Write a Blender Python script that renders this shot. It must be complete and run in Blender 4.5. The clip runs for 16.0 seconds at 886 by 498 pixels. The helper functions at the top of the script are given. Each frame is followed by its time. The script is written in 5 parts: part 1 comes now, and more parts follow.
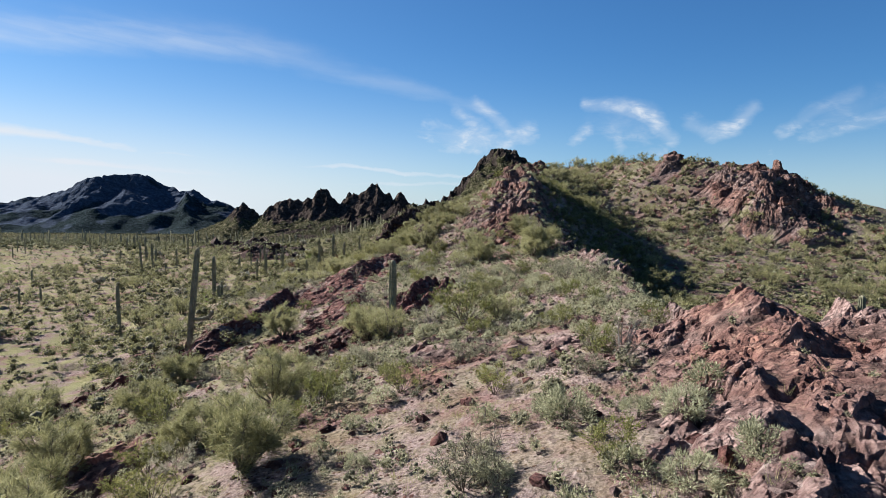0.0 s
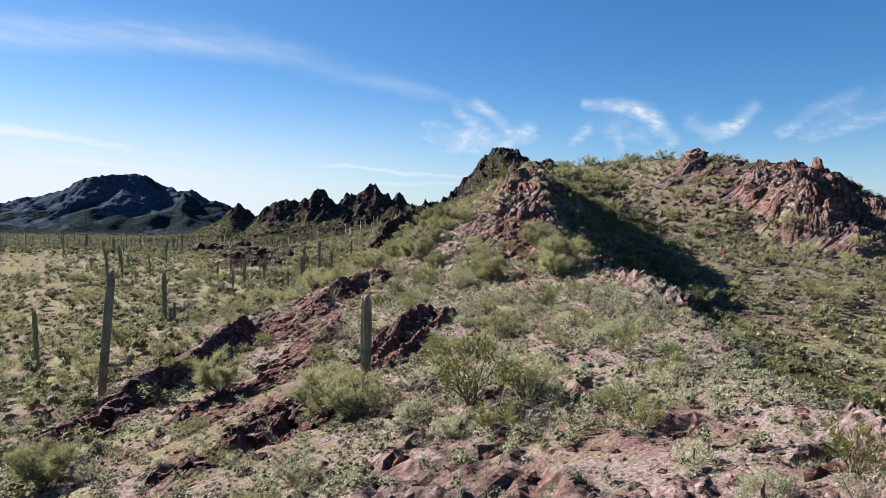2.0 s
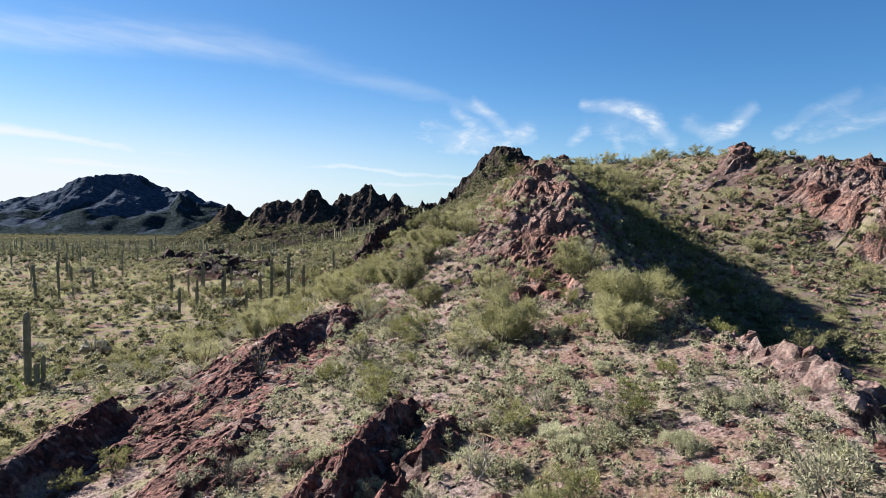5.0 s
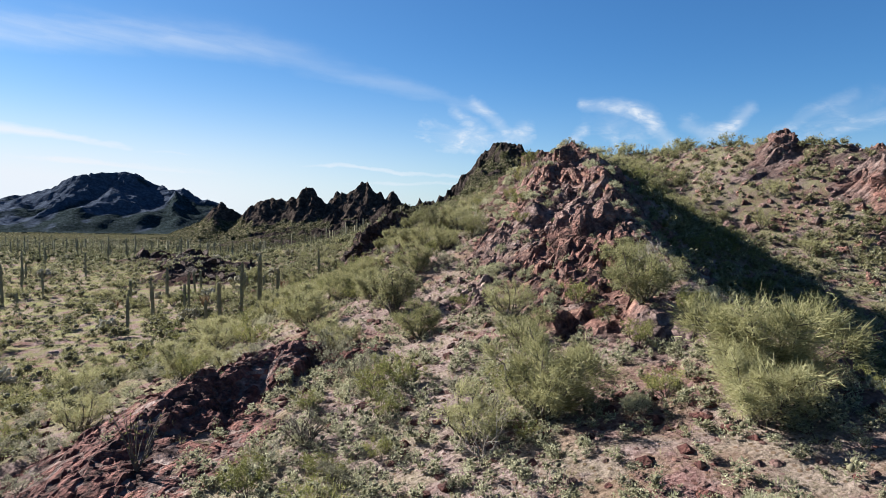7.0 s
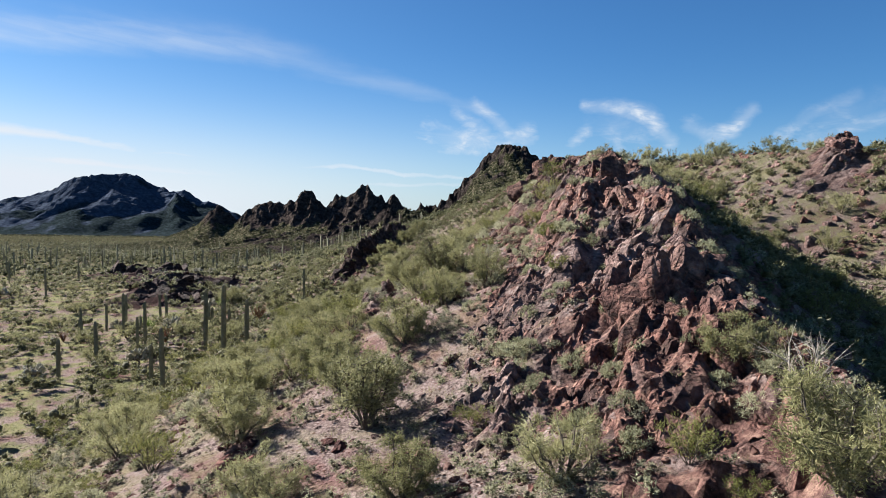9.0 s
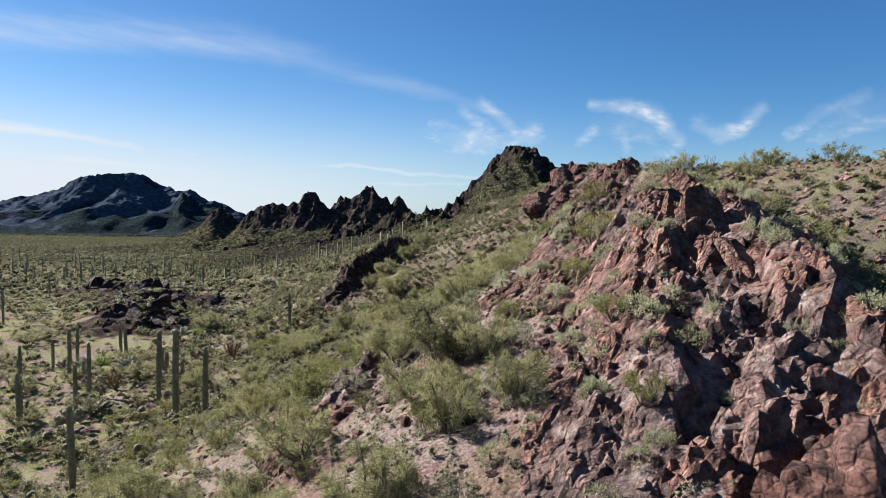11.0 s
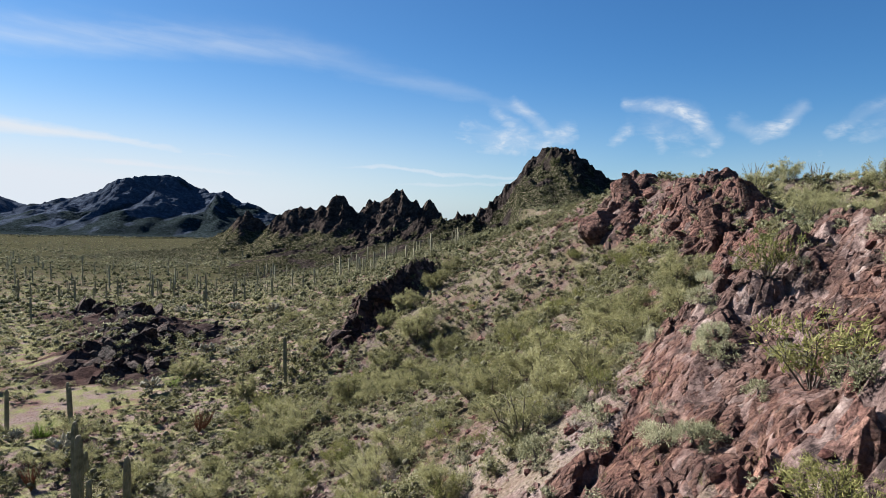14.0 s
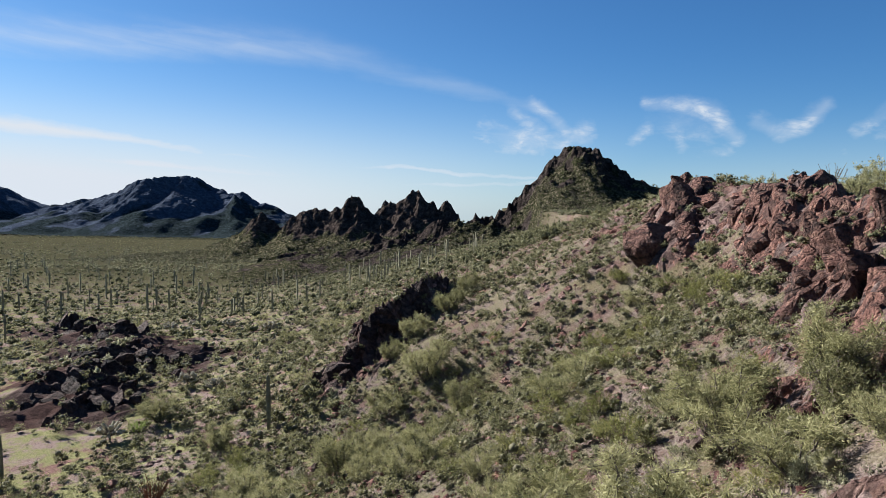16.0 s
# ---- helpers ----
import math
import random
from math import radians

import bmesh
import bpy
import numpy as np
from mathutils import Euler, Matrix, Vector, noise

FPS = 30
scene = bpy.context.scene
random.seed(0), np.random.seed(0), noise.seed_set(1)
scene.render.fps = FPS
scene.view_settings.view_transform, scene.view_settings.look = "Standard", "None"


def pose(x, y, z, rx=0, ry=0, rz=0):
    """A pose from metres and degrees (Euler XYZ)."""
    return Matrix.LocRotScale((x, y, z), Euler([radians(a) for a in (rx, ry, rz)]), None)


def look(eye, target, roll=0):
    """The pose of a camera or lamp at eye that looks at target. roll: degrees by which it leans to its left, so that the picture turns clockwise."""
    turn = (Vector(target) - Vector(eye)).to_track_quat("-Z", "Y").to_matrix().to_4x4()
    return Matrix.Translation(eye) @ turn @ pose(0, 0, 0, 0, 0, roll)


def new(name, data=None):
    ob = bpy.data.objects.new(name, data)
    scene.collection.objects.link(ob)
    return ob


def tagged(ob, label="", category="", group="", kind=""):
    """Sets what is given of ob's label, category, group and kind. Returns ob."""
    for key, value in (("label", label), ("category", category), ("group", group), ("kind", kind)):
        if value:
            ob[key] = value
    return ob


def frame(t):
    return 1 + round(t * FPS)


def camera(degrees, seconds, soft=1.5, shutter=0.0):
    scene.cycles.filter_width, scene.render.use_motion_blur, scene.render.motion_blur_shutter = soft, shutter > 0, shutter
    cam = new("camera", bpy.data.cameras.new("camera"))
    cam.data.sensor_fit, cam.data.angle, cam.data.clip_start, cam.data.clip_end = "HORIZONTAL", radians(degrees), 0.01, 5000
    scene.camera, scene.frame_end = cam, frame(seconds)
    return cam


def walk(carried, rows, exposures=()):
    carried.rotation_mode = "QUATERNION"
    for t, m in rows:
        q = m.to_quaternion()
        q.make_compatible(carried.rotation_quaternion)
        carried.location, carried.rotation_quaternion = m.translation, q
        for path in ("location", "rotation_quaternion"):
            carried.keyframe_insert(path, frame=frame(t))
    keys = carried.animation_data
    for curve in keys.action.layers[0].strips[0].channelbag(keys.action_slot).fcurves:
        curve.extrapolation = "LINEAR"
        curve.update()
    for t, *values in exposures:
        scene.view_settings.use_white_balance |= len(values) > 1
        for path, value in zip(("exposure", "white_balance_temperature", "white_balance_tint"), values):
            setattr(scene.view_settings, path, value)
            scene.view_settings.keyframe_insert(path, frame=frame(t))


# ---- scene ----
cam = camera(70.2, 16.0, soft=0.7)
PATH = [
    (0.0, pose(0.00, 0.00, 0.00, 86.21, -0.50, 0.20)),
    (0.5, pose(0.00, 2.61, 0.09, 86.21, -0.40, 0.20)),
    (1.0, pose(0.01, 5.49, 0.27, 86.21, -0.40, 0.20)),
    (1.5, pose(0.10, 8.46, 0.36, 86.21, -0.40, 0.20)),
    (2.0, pose(0.11, 11.34, 0.45, 86.21, -0.50, 0.20)),
    (2.5, pose(0.11, 14.22, 0.45, 86.21, -0.50, 0.20)),
    (3.0, pose(0.12, 17.19, 0.63, 86.21, -0.50, 0.20)),
    (3.5, pose(0.13, 20.07, 0.90, 86.21, -0.50, 0.20)),
    (4.0, pose(0.23, 22.95, 1.07, 86.30, -0.60, 0.10)),
    (6.5, pose(0.30, 37.35, 0.80, 86.20, -0.60, 0.00)),
    (7.0, pose(0.30, 40.23, 0.62, 86.20, -0.70, -0.10)),
    (7.5, pose(0.30, 43.11, 0.62, 86.30, -0.70, 0.00)),
    (8.0, pose(0.32, 45.99, 1.16, 86.30, -0.70, 0.00)),
    (8.5, pose(0.35, 48.96, 1.79, 86.30, -0.70, 0.00)),
    (9.0, pose(0.36, 51.75, 2.24, 86.30, -0.70, 0.10)),
    (9.5, pose(0.38, 54.63, 2.69, 86.31, -0.80, 0.20)),
    (10.0, pose(0.41, 57.51, 3.23, 86.21, -0.80, 0.30)),
    (12.5, pose(0.30, 70.74, 4.94, 86.27, -0.90, 1.60)),
    (13.0, pose(0.21, 73.35, 5.04, 86.28, -0.90, 2.00)),
    (13.5, pose(0.14, 76.05, 5.58, 86.22, -0.90, 2.80)),
    (14.0, pose(-0.01, 78.75, 6.31, 86.25, -0.80, 3.59)),
    (14.5, pose(-0.17, 81.45, 6.67, 86.16, -0.81, 3.89)),
    (15.0, pose(-0.26, 84.15, 6.77, 86.18, -0.81, 4.19)),
    (15.5, pose(-0.34, 86.76, 6.95, 86.19, -0.81, 4.59)),
    (16.0, pose(-0.51, 89.37, 7.23, 86.22, -0.71, 5.19)),
]
walk(cam, PATH, [(0.0, 1.83, 6150, 10), (1.5, 1.93, 6150, 10), (3.5, 2.06, 6250, 10), (7.0, 1.96, 6200, 10), (9.5, 1.87, 6150, 10), (13.0, 1.84, 6150, 10), (16.0, 1.76, 6100, 10)])

# ---------------- sky and sun ----------------
SUN_AZIMUTH, SUN_HEIGHT = radians(-60), radians(30)
SUN_WAY = Vector((math.sin(SUN_AZIMUTH) * math.cos(SUN_HEIGHT), math.cos(SUN_AZIMUTH) * math.cos(SUN_HEIGHT), math.sin(SUN_HEIGHT)))


class Nodes:
    """Short hand for node trees."""

    def __init__(self, tree):
        self.tree = tree
        tree.nodes.clear()

    def add(self, kind, **props):
        node = self.tree.nodes.new(kind)
        for key, value in props.items():
            setattr(node, key, value)
        return node

    def put(self, socket, value):
        if isinstance(value, bpy.types.NodeSocket):
            self.tree.links.new(value, socket)
        elif value is not None:
            socket.default_value = value

    def math(self, op, a, b=None, c=None, clamp=False):
        node = self.add("ShaderNodeMath", operation=op, use_clamp=clamp)
        for socket, value in zip(node.inputs, (a, b, c)):
            self.put(socket, value)
        return node.outputs[0]

    def noise(self, vector, scale, detail=4.0, rough=0.55, distortion=0.0):
        node = self.add("ShaderNodeTexNoise")
        self.put(node.inputs["Vector"], vector)
        self.put(node.inputs["Scale"], scale)
        self.put(node.inputs["Detail"], detail)
        self.put(node.inputs["Roughness"], rough)
        self.put(node.inputs["Distortion"], distortion)
        return node.outputs[0]

    def cells(self, vector, scale, feature="F1"):
        node = self.add("ShaderNodeTexVoronoi", feature=feature)
        self.put(node.inputs["Vector"], vector)
        self.put(node.inputs["Scale"], scale)
        return node.outputs[0]

    def ramp(self, value, *stops):
        node = self.add("ShaderNodeValToRGB")
        ramp = node.color_ramp
        while len(ramp.elements) < len(stops):
            ramp.elements.new(0.5)
        for element, (place, colour) in zip(ramp.elements, stops):
            element.position = place
            element.color = (*colour, 1) if len(colour) == 3 else colour
        self.put(node.inputs[0], value)
        return node.outputs[0]

    def step(self, value, low, high):
        node = self.add("ShaderNodeMapRange", interpolation_type="SMOOTHSTEP")
        for socket, v in zip(node.inputs, (value, low, high, 0.0, 1.0)):
            self.put(socket, v)
        return node.outputs[0]

    def mix(self, factor, a, b, blend="MIX"):
        node = self.add("ShaderNodeMix", data_type="RGBA", blend_type=blend)
        self.put(node.inputs[0], factor)
        self.put(node.inputs[6], a if isinstance(a, bpy.types.NodeSocket) else (*a, 1))
        self.put(node.inputs[7], b if isinstance(b, bpy.types.NodeSocket) else (*b, 1))
        return node.outputs[2]

    def combine(self, x, y, z=0.0):
        node = self.add("ShaderNodeCombineXYZ")
        for socket, v in zip(node.inputs, (x, y, z)):
            self.put(socket, v)
        return node.outputs[0]


def build_sky():
    world = bpy.data.worlds.new("desert_sky")
    scene.world = world
    world.use_nodes = True
    n = Nodes(world.node_tree)
    sky = n.add("ShaderNodeTexSky", sky_type="NISHITA", sun_disc=False, sun_elevation=SUN_HEIGHT, sun_rotation=SUN_AZIMUTH,
                altitude=500, air_density=1.0, dust_density=0.25, ozone_density=4.0)
    way = n.add("ShaderNodeTexCoord").outputs["Generated"]
    split = n.add("ShaderNodeSeparateXYZ")
    n.put(split.inputs[0], way)
    x, y, z = split.outputs
    deg = 180 / math.pi
    az = n.math("MULTIPLY", n.math("ARCTAN2", x, y), deg)
    el = n.math("MULTIPLY", n.math("ARCSINE", z), deg)
    # fine wisps, drawn out along the wind, and a coarser unevenness
    lean = n.math("ADD", el, n.math("MULTIPLY", az, 0.10))
    warp = n.noise(n.combine(n.math("MULTIPLY", az, 0.12), n.math("MULTIPLY", el, 0.25)), 1.0, 3)
    wisp = n.noise(n.combine(n.math("ADD", n.math("MULTIPLY", az, 0.10), n.math("MULTIPLY", warp, 1.2)), n.math("MULTIPLY", lean, 0.75)), 1.0, 5, 0.55, 0.3)
    curl = n.noise(n.combine(n.math("MULTIPLY", az, 0.33), n.math("ADD", n.math("MULTIPLY", el, 0.7), n.math("MULTIPLY", warp, 2.0))), 1.0, 5, 0.55, 0.8)
    wisp_mask, curl_mask = n.step(wisp, 0.25, 0.85), n.step(curl, 0.34, 0.80)

    def puff(a, e, ra, re, turn=0.0):
        da, de = n.math("SUBTRACT", az, a), n.math("SUBTRACT", el, e)
        de = n.math("ADD", de, n.math("MULTIPLY", da, turn))
        r = n.math("ADD", n.math("POWER", n.math("DIVIDE", da, ra), 2.0), n.math("POWER", n.math("DIVIDE", de, re), 2.0))
        return n.math("EXPONENT", n.math("MULTIPLY", r, -1.0))

    # the wind combs and frays every streak
    fray_a = n.math("MULTIPLY", n.math("SUBTRACT", n.noise(n.combine(n.math("MULTIPLY", az, 0.55), n.math("MULTIPLY", el, 0.8), 3.0), 1.0, 5, 0.6), 0.5), 1.3)
    fray_e = n.math("MULTIPLY", n.math("SUBTRACT", n.noise(n.combine(n.math("MULTIPLY", az, 0.45), n.math("MULTIPLY", el, 0.9), 8.0), 1.0, 5, 0.6), 0.5), 0.8)
    comb = n.noise(n.combine(n.math("ADD", n.math("MULTIPLY", az, 0.9), n.math("MULTIPLY", el, 0.8)), n.math("SUBTRACT", n.math("MULTIPLY", el, 1.9), n.math("MULTIPLY", az, 0.2)), 5.0), 1.0, 6, 0.62, 0.6)
    az_f, el_f = n.math("ADD", az, fray_a), n.math("ADD", el, fray_e)

    def stroke(*nodes):
        """A brush stroke of cloud through nodes of azimuth, height, width and density."""
        total = None
        for (a0, e0, w0, s0), (a1, e1, w1, s1) in zip(nodes, nodes[1:]):
            da, de = a1 - a0, e1 - e0
            pa, pe = n.math("SUBTRACT", az_f, a0), n.math("SUBTRACT", el_f, e0)
            u = n.math("DIVIDE", n.math("ADD", n.math("MULTIPLY", pa, da), n.math("MULTIPLY", pe, de)), da * da + de * de, clamp=True)
            d2 = n.math("ADD", n.math("POWER", n.math("SUBTRACT", pa, n.math("MULTIPLY", u, da)), 2.0), n.math("POWER", n.math("SUBTRACT", pe, n.math("MULTIPLY", u, de)), 2.0))
            w = n.math("MULTIPLY_ADD", u, w1 - w0, w0)
            one = n.math("EXPONENT", n.math("MULTIPLY", n.math("DIVIDE", d2, n.math("MULTIPLY", w, w)), -1.0))
            one = n.math("MULTIPLY", one, n.math("MULTIPLY_ADD", u, s1 - s0, s0))
            total = one if total is None else n.math("MAXIMUM", total, one)
        return total

    def gather(*masks):
        total = masks[0]
        for one in masks[1:]:
            total = n.math("MAXIMUM", total, one)
        return total

    # the long arched streak and its bright thin crest
    streak = gather(stroke((-60, 11.0, 1.6, 0.4), (-36, 12.4, 1.3, 0.85), (-25, 13.3, 1.2, 0.75), (-18.5, 13.3, 1.15, 0.7), (-13.5, 12.7, 1.05, 0.6), (-9.0, 11.6, 0.95, 0.5), (-4.0, 10.5, 0.8, 0.42), (0.2, 9.7, 0.6, 0.4), (3.4, 8.7, 0.5, 0.45)),
                    stroke((-31, 13.9, 0.3, 0.5), (-27, 13.9, 0.35, 0.75), (-23.5, 13.9, 0.5, 0.6)))
    streak = n.math("MULTIPLY", streak, n.math("MULTIPLY_ADD", wisp_mask, 0.7, 0.3))
    # a fan of wisps in front, then an arch, a hook and loose feathers
    curls = gather(puff(2.2, 5.9, 4.2, 1.0, 0.05), n.math("MULTIPLY", puff(15.8, 6.8, 3.4, 1.7, 0.1), 0.35), n.math("MULTIPLY", puff(31.5, 7.0, 3.5, 1.4, -0.3), 0.3),
                   stroke((-2.2, 6.2, 0.60, 0.42), (2.0, 5.3, 0.60, 0.85), (5.2, 5.6, 0.68, 0.68), (7.2, 6.6, 0.90, 0.77)),
                   stroke((2.8, 9.4, 0.45, 0.51), (4.6, 7.8, 0.60, 0.68), (6.0, 6.4, 0.75, 0.77)), stroke((0.8, 8.5, 0.45, 0.42), (3.5, 6.8, 0.75, 0.68)), stroke((-1.8, 7.5, 0.60, 0.34), (1.5, 6.4, 0.75, 0.59)),
                   stroke((12.4, 9.0, 0.45, 0.59), (15.6, 8.7, 0.68, 0.85), (17.7, 7.9, 0.75, 0.85), (19.4, 5.9, 0.68, 0.77)), stroke((11.4, 5.8, 0.52, 0.51), (12.6, 6.9, 0.60, 0.59)),
                   stroke((15.2, 6.6, 0.45, 0.51), (15.3, 5.2, 0.60, 0.59)), stroke((16.6, 4.4, 0.60, 0.42), (18.8, 4.8, 0.75, 0.51)),
                   stroke((21.0, 7.1, 0.68, 0.59), (22.9, 6.1, 0.75, 0.81), (24.4, 6.8, 0.68, 0.81), (25.6, 8.1, 0.52, 0.77)), stroke((27.0, 4.7, 0.38, 0.42), (27.4, 4.1, 0.45, 0.34)),
                   stroke((27.8, 6.1, 0.60, 0.51), (30.0, 7.6, 0.60, 0.42), (32.8, 8.7, 0.60, 0.30)), stroke((29.4, 5.5, 0.60, 0.42), (32.0, 6.3, 0.68, 0.51), (36.0, 7.4, 0.75, 0.42)))
    curls = n.math("MULTIPLY", curls, n.math("MULTIPLY_ADD", n.math("MULTIPLY", curl_mask, n.step(comb, 0.26, 0.66)), 0.72, 0.28))
    # low bands on the sunward side
    band = n.noise(n.combine(n.math("MULTIPLY", az, 0.045), n.math("MULTIPLY", n.math("ADD", el, n.math("MULTIPLY", az, 0.06)), 0.95)), 1.0, 6, 0.6, 0.3)
    low = n.math("MULTIPLY", n.step(band, 0.34, 0.70), puff(-42.0, 4.0, 36.0, 3.2))
    cloud = n.math("ADD", n.math("MULTIPLY", streak, 0.58), n.math("ADD", n.math("MULTIPLY", curls, 1.25), n.math("MULTIPLY", low, 0.85)), clamp=True)
    thin = gather(stroke((-60, 6.8, 1.3, 0.9), (-38, 5.6, 1.0, 0.95), (-32, 5.1, 0.75, 0.9), (-26, 4.4, 0.45, 0.7)), stroke((-29, 4.2, 0.3, 0.55), (-22.5, 4.2, 0.3, 0.7), (-16.5, 4.0, 0.25, 0.5)),
                  stroke((-17, 3.1, 0.35, 0.6), (-9.0, 3.7, 0.35, 0.75), (-4.0, 3.0, 0.35, 0.8), (4.0, 2.6, 0.3, 0.6)), stroke((-14, 2.0, 0.4, 0.6), (-5.0, 2.0, 0.35, 0.7), (5.0, 2.3, 0.3, 0.6)),
                  stroke((-45, 3.6, 1.1, 0.95), (-30, 3.2, 0.9, 0.9), (-18, 2.6, 0.7, 0.75)))
    thin = n.math("MULTIPLY", thin, n.math("MULTIPLY_ADD", wisp_mask, 0.5, 0.75))
    veil = n.math("MULTIPLY", puff(-50.0, 0.0, 52.0, 6.2), 1.25, clamp=True)
    veil = n.math("MAXIMUM", veil, n.math("MULTIPLY", puff(-42.0, 0.0, 44.0, 5.6), 1.15, clamp=True))
    veil = n.math("MAXIMUM", veil, n.math("MULTIPLY", puff(30.0, 0.0, 70.0, 5.0), 0.4))
    veil = n.math("MAXIMUM", veil, thin)
    cloud = n.math("MAXIMUM", cloud, veil)
    clear = n.mix(1.0, sky.outputs[0], n.mix(n.step(az, -28.0, 20.0), (0.327, 0.472, 0.572), (0.288, 0.486, 0.628)), "MULTIPLY")
    tone = n.mix(cloud, clear, (4.42, 4.62, 4.80))
    back = n.add("ShaderNodeBackground")
    n.put(back.inputs[0], tone)
    back.inputs[1].default_value = 0.05
    out = n.add("ShaderNodeOutputWorld")
    n.put(out.inputs[0], back.outputs[0])


build_sky()
sun = new("sun", bpy.data.lights.new("sun", "SUN"))
sun.data.energy, sun.data.angle, sun.data.color = 5.0, radians(0.53), (1.0, 0.93, 0.84)
sun.matrix_world = look(SUN_WAY * 100, (0, 0, 0))

# ---------------- materials ----------------
def surface(name, rough=0.9, spec=0.2):
    mat = bpy.data.materials.new(name)
    mat.use_nodes = True
    n = Nodes(mat.node_tree)
    shade = n.add("ShaderNodeBsdfPrincipled")
    shade.inputs["Roughness"].default_value = rough
    shade.inputs["Specular IOR Level"].default_value = spec
    out = n.add("ShaderNodeOutputMaterial")
    n.put(out.inputs[0], shade.outputs[0])
    return mat, n, shade


def bump(n, shade, height, strength, distance):
    node = n.add("ShaderNodeBump")
    node.inputs["Strength"].default_value = strength
    node.inputs["Distance"].default_value = distance
    n.put(node.inputs["Height"], height)
    n.put(shade.inputs["Normal"], node.outputs[0])


def where(n):
    return n.add("ShaderNodeNewGeometry").outputs["Position"]


def rock_colour(n, p, shift=0.0, worn=0.0):
    """Weathered volcanic rock: pink to rust red, with dark varnish and pale lichen."""
    broad = n.noise(p, 0.16, 3, 0.5)
    tone = n.ramp(n.math("ADD", n.noise(p, 1.7, 10, 0.74), worn), (0.36, (0.032, 0.025, 0.025)), (0.46, (0.120, 0.086, 0.080)), (0.55, (0.220, 0.163, 0.148)), (0.67, (0.41, 0.335, 0.305)))
    red = n.ramp(n.math("ADD", n.noise(p, 2.6, 9, 0.72), worn), (0.36, (0.044, 0.025, 0.023)), (0.52, (0.175, 0.098, 0.082)), (0.68, (0.36, 0.235, 0.18)))
    tone = n.mix(n.step(n.math("ADD", broad, shift), 0.44, 0.64), tone, red)
    tone = n.mix(n.math("MULTIPLY", n.step(n.noise(p, 0.9, 9, 0.72, 0.6), 0.51 + worn, 0.61 + worn), 0.78), tone, (0.030, 0.024, 0.023))
    tone = n.mix(n.math("MULTIPLY", n.step(n.noise(p, 5.0, 7, 0.78), 0.59, 0.68), 0.6), tone, (0.26, 0.225, 0.19))
    return tone


def make_rock(name, shift=0.0, dark=1.0, worn=0.0, hue=(1, 1, 1), relief=1.0):
    mat, n, shade = surface(name, 0.9, 0.12)
    p = where(n)
    tone = n.mix(1.0, rock_colour(n, p, shift, worn), hue, "MULTIPLY")
    vary = n.add("ShaderNodeObjectInfo").outputs["Random"]
    tone = n.mix(1.0, tone, n.ramp(vary, (0.0, (0.72 * dark, 0.68 * dark, 0.66 * dark)), (0.5, (1.0 * dark, 0.96 * dark, 0.94 * dark)), (1.0, (1.22 * dark, 1.1 * dark, 1.05 * dark))), "MULTIPLY")
    n.put(shade.inputs["Base Color"], tone)
    cracks = n.math("ADD", n.step(n.cells(p, 1.1, "DISTANCE_TO_EDGE"), 0.0, 0.10), n.math("MULTIPLY", n.step(n.cells(p, 3.3, "DISTANCE_TO_EDGE"), 0.0, 0.16), 0.6))
    rough = n.math("ADD", n.math("MULTIPLY", n.noise(p, 4.5, 8, 0.72), 1.3), n.math("MULTIPLY", cracks, 0.5))
    bump(n, shade, rough, 1.0, 0.26 * relief)
    return mat


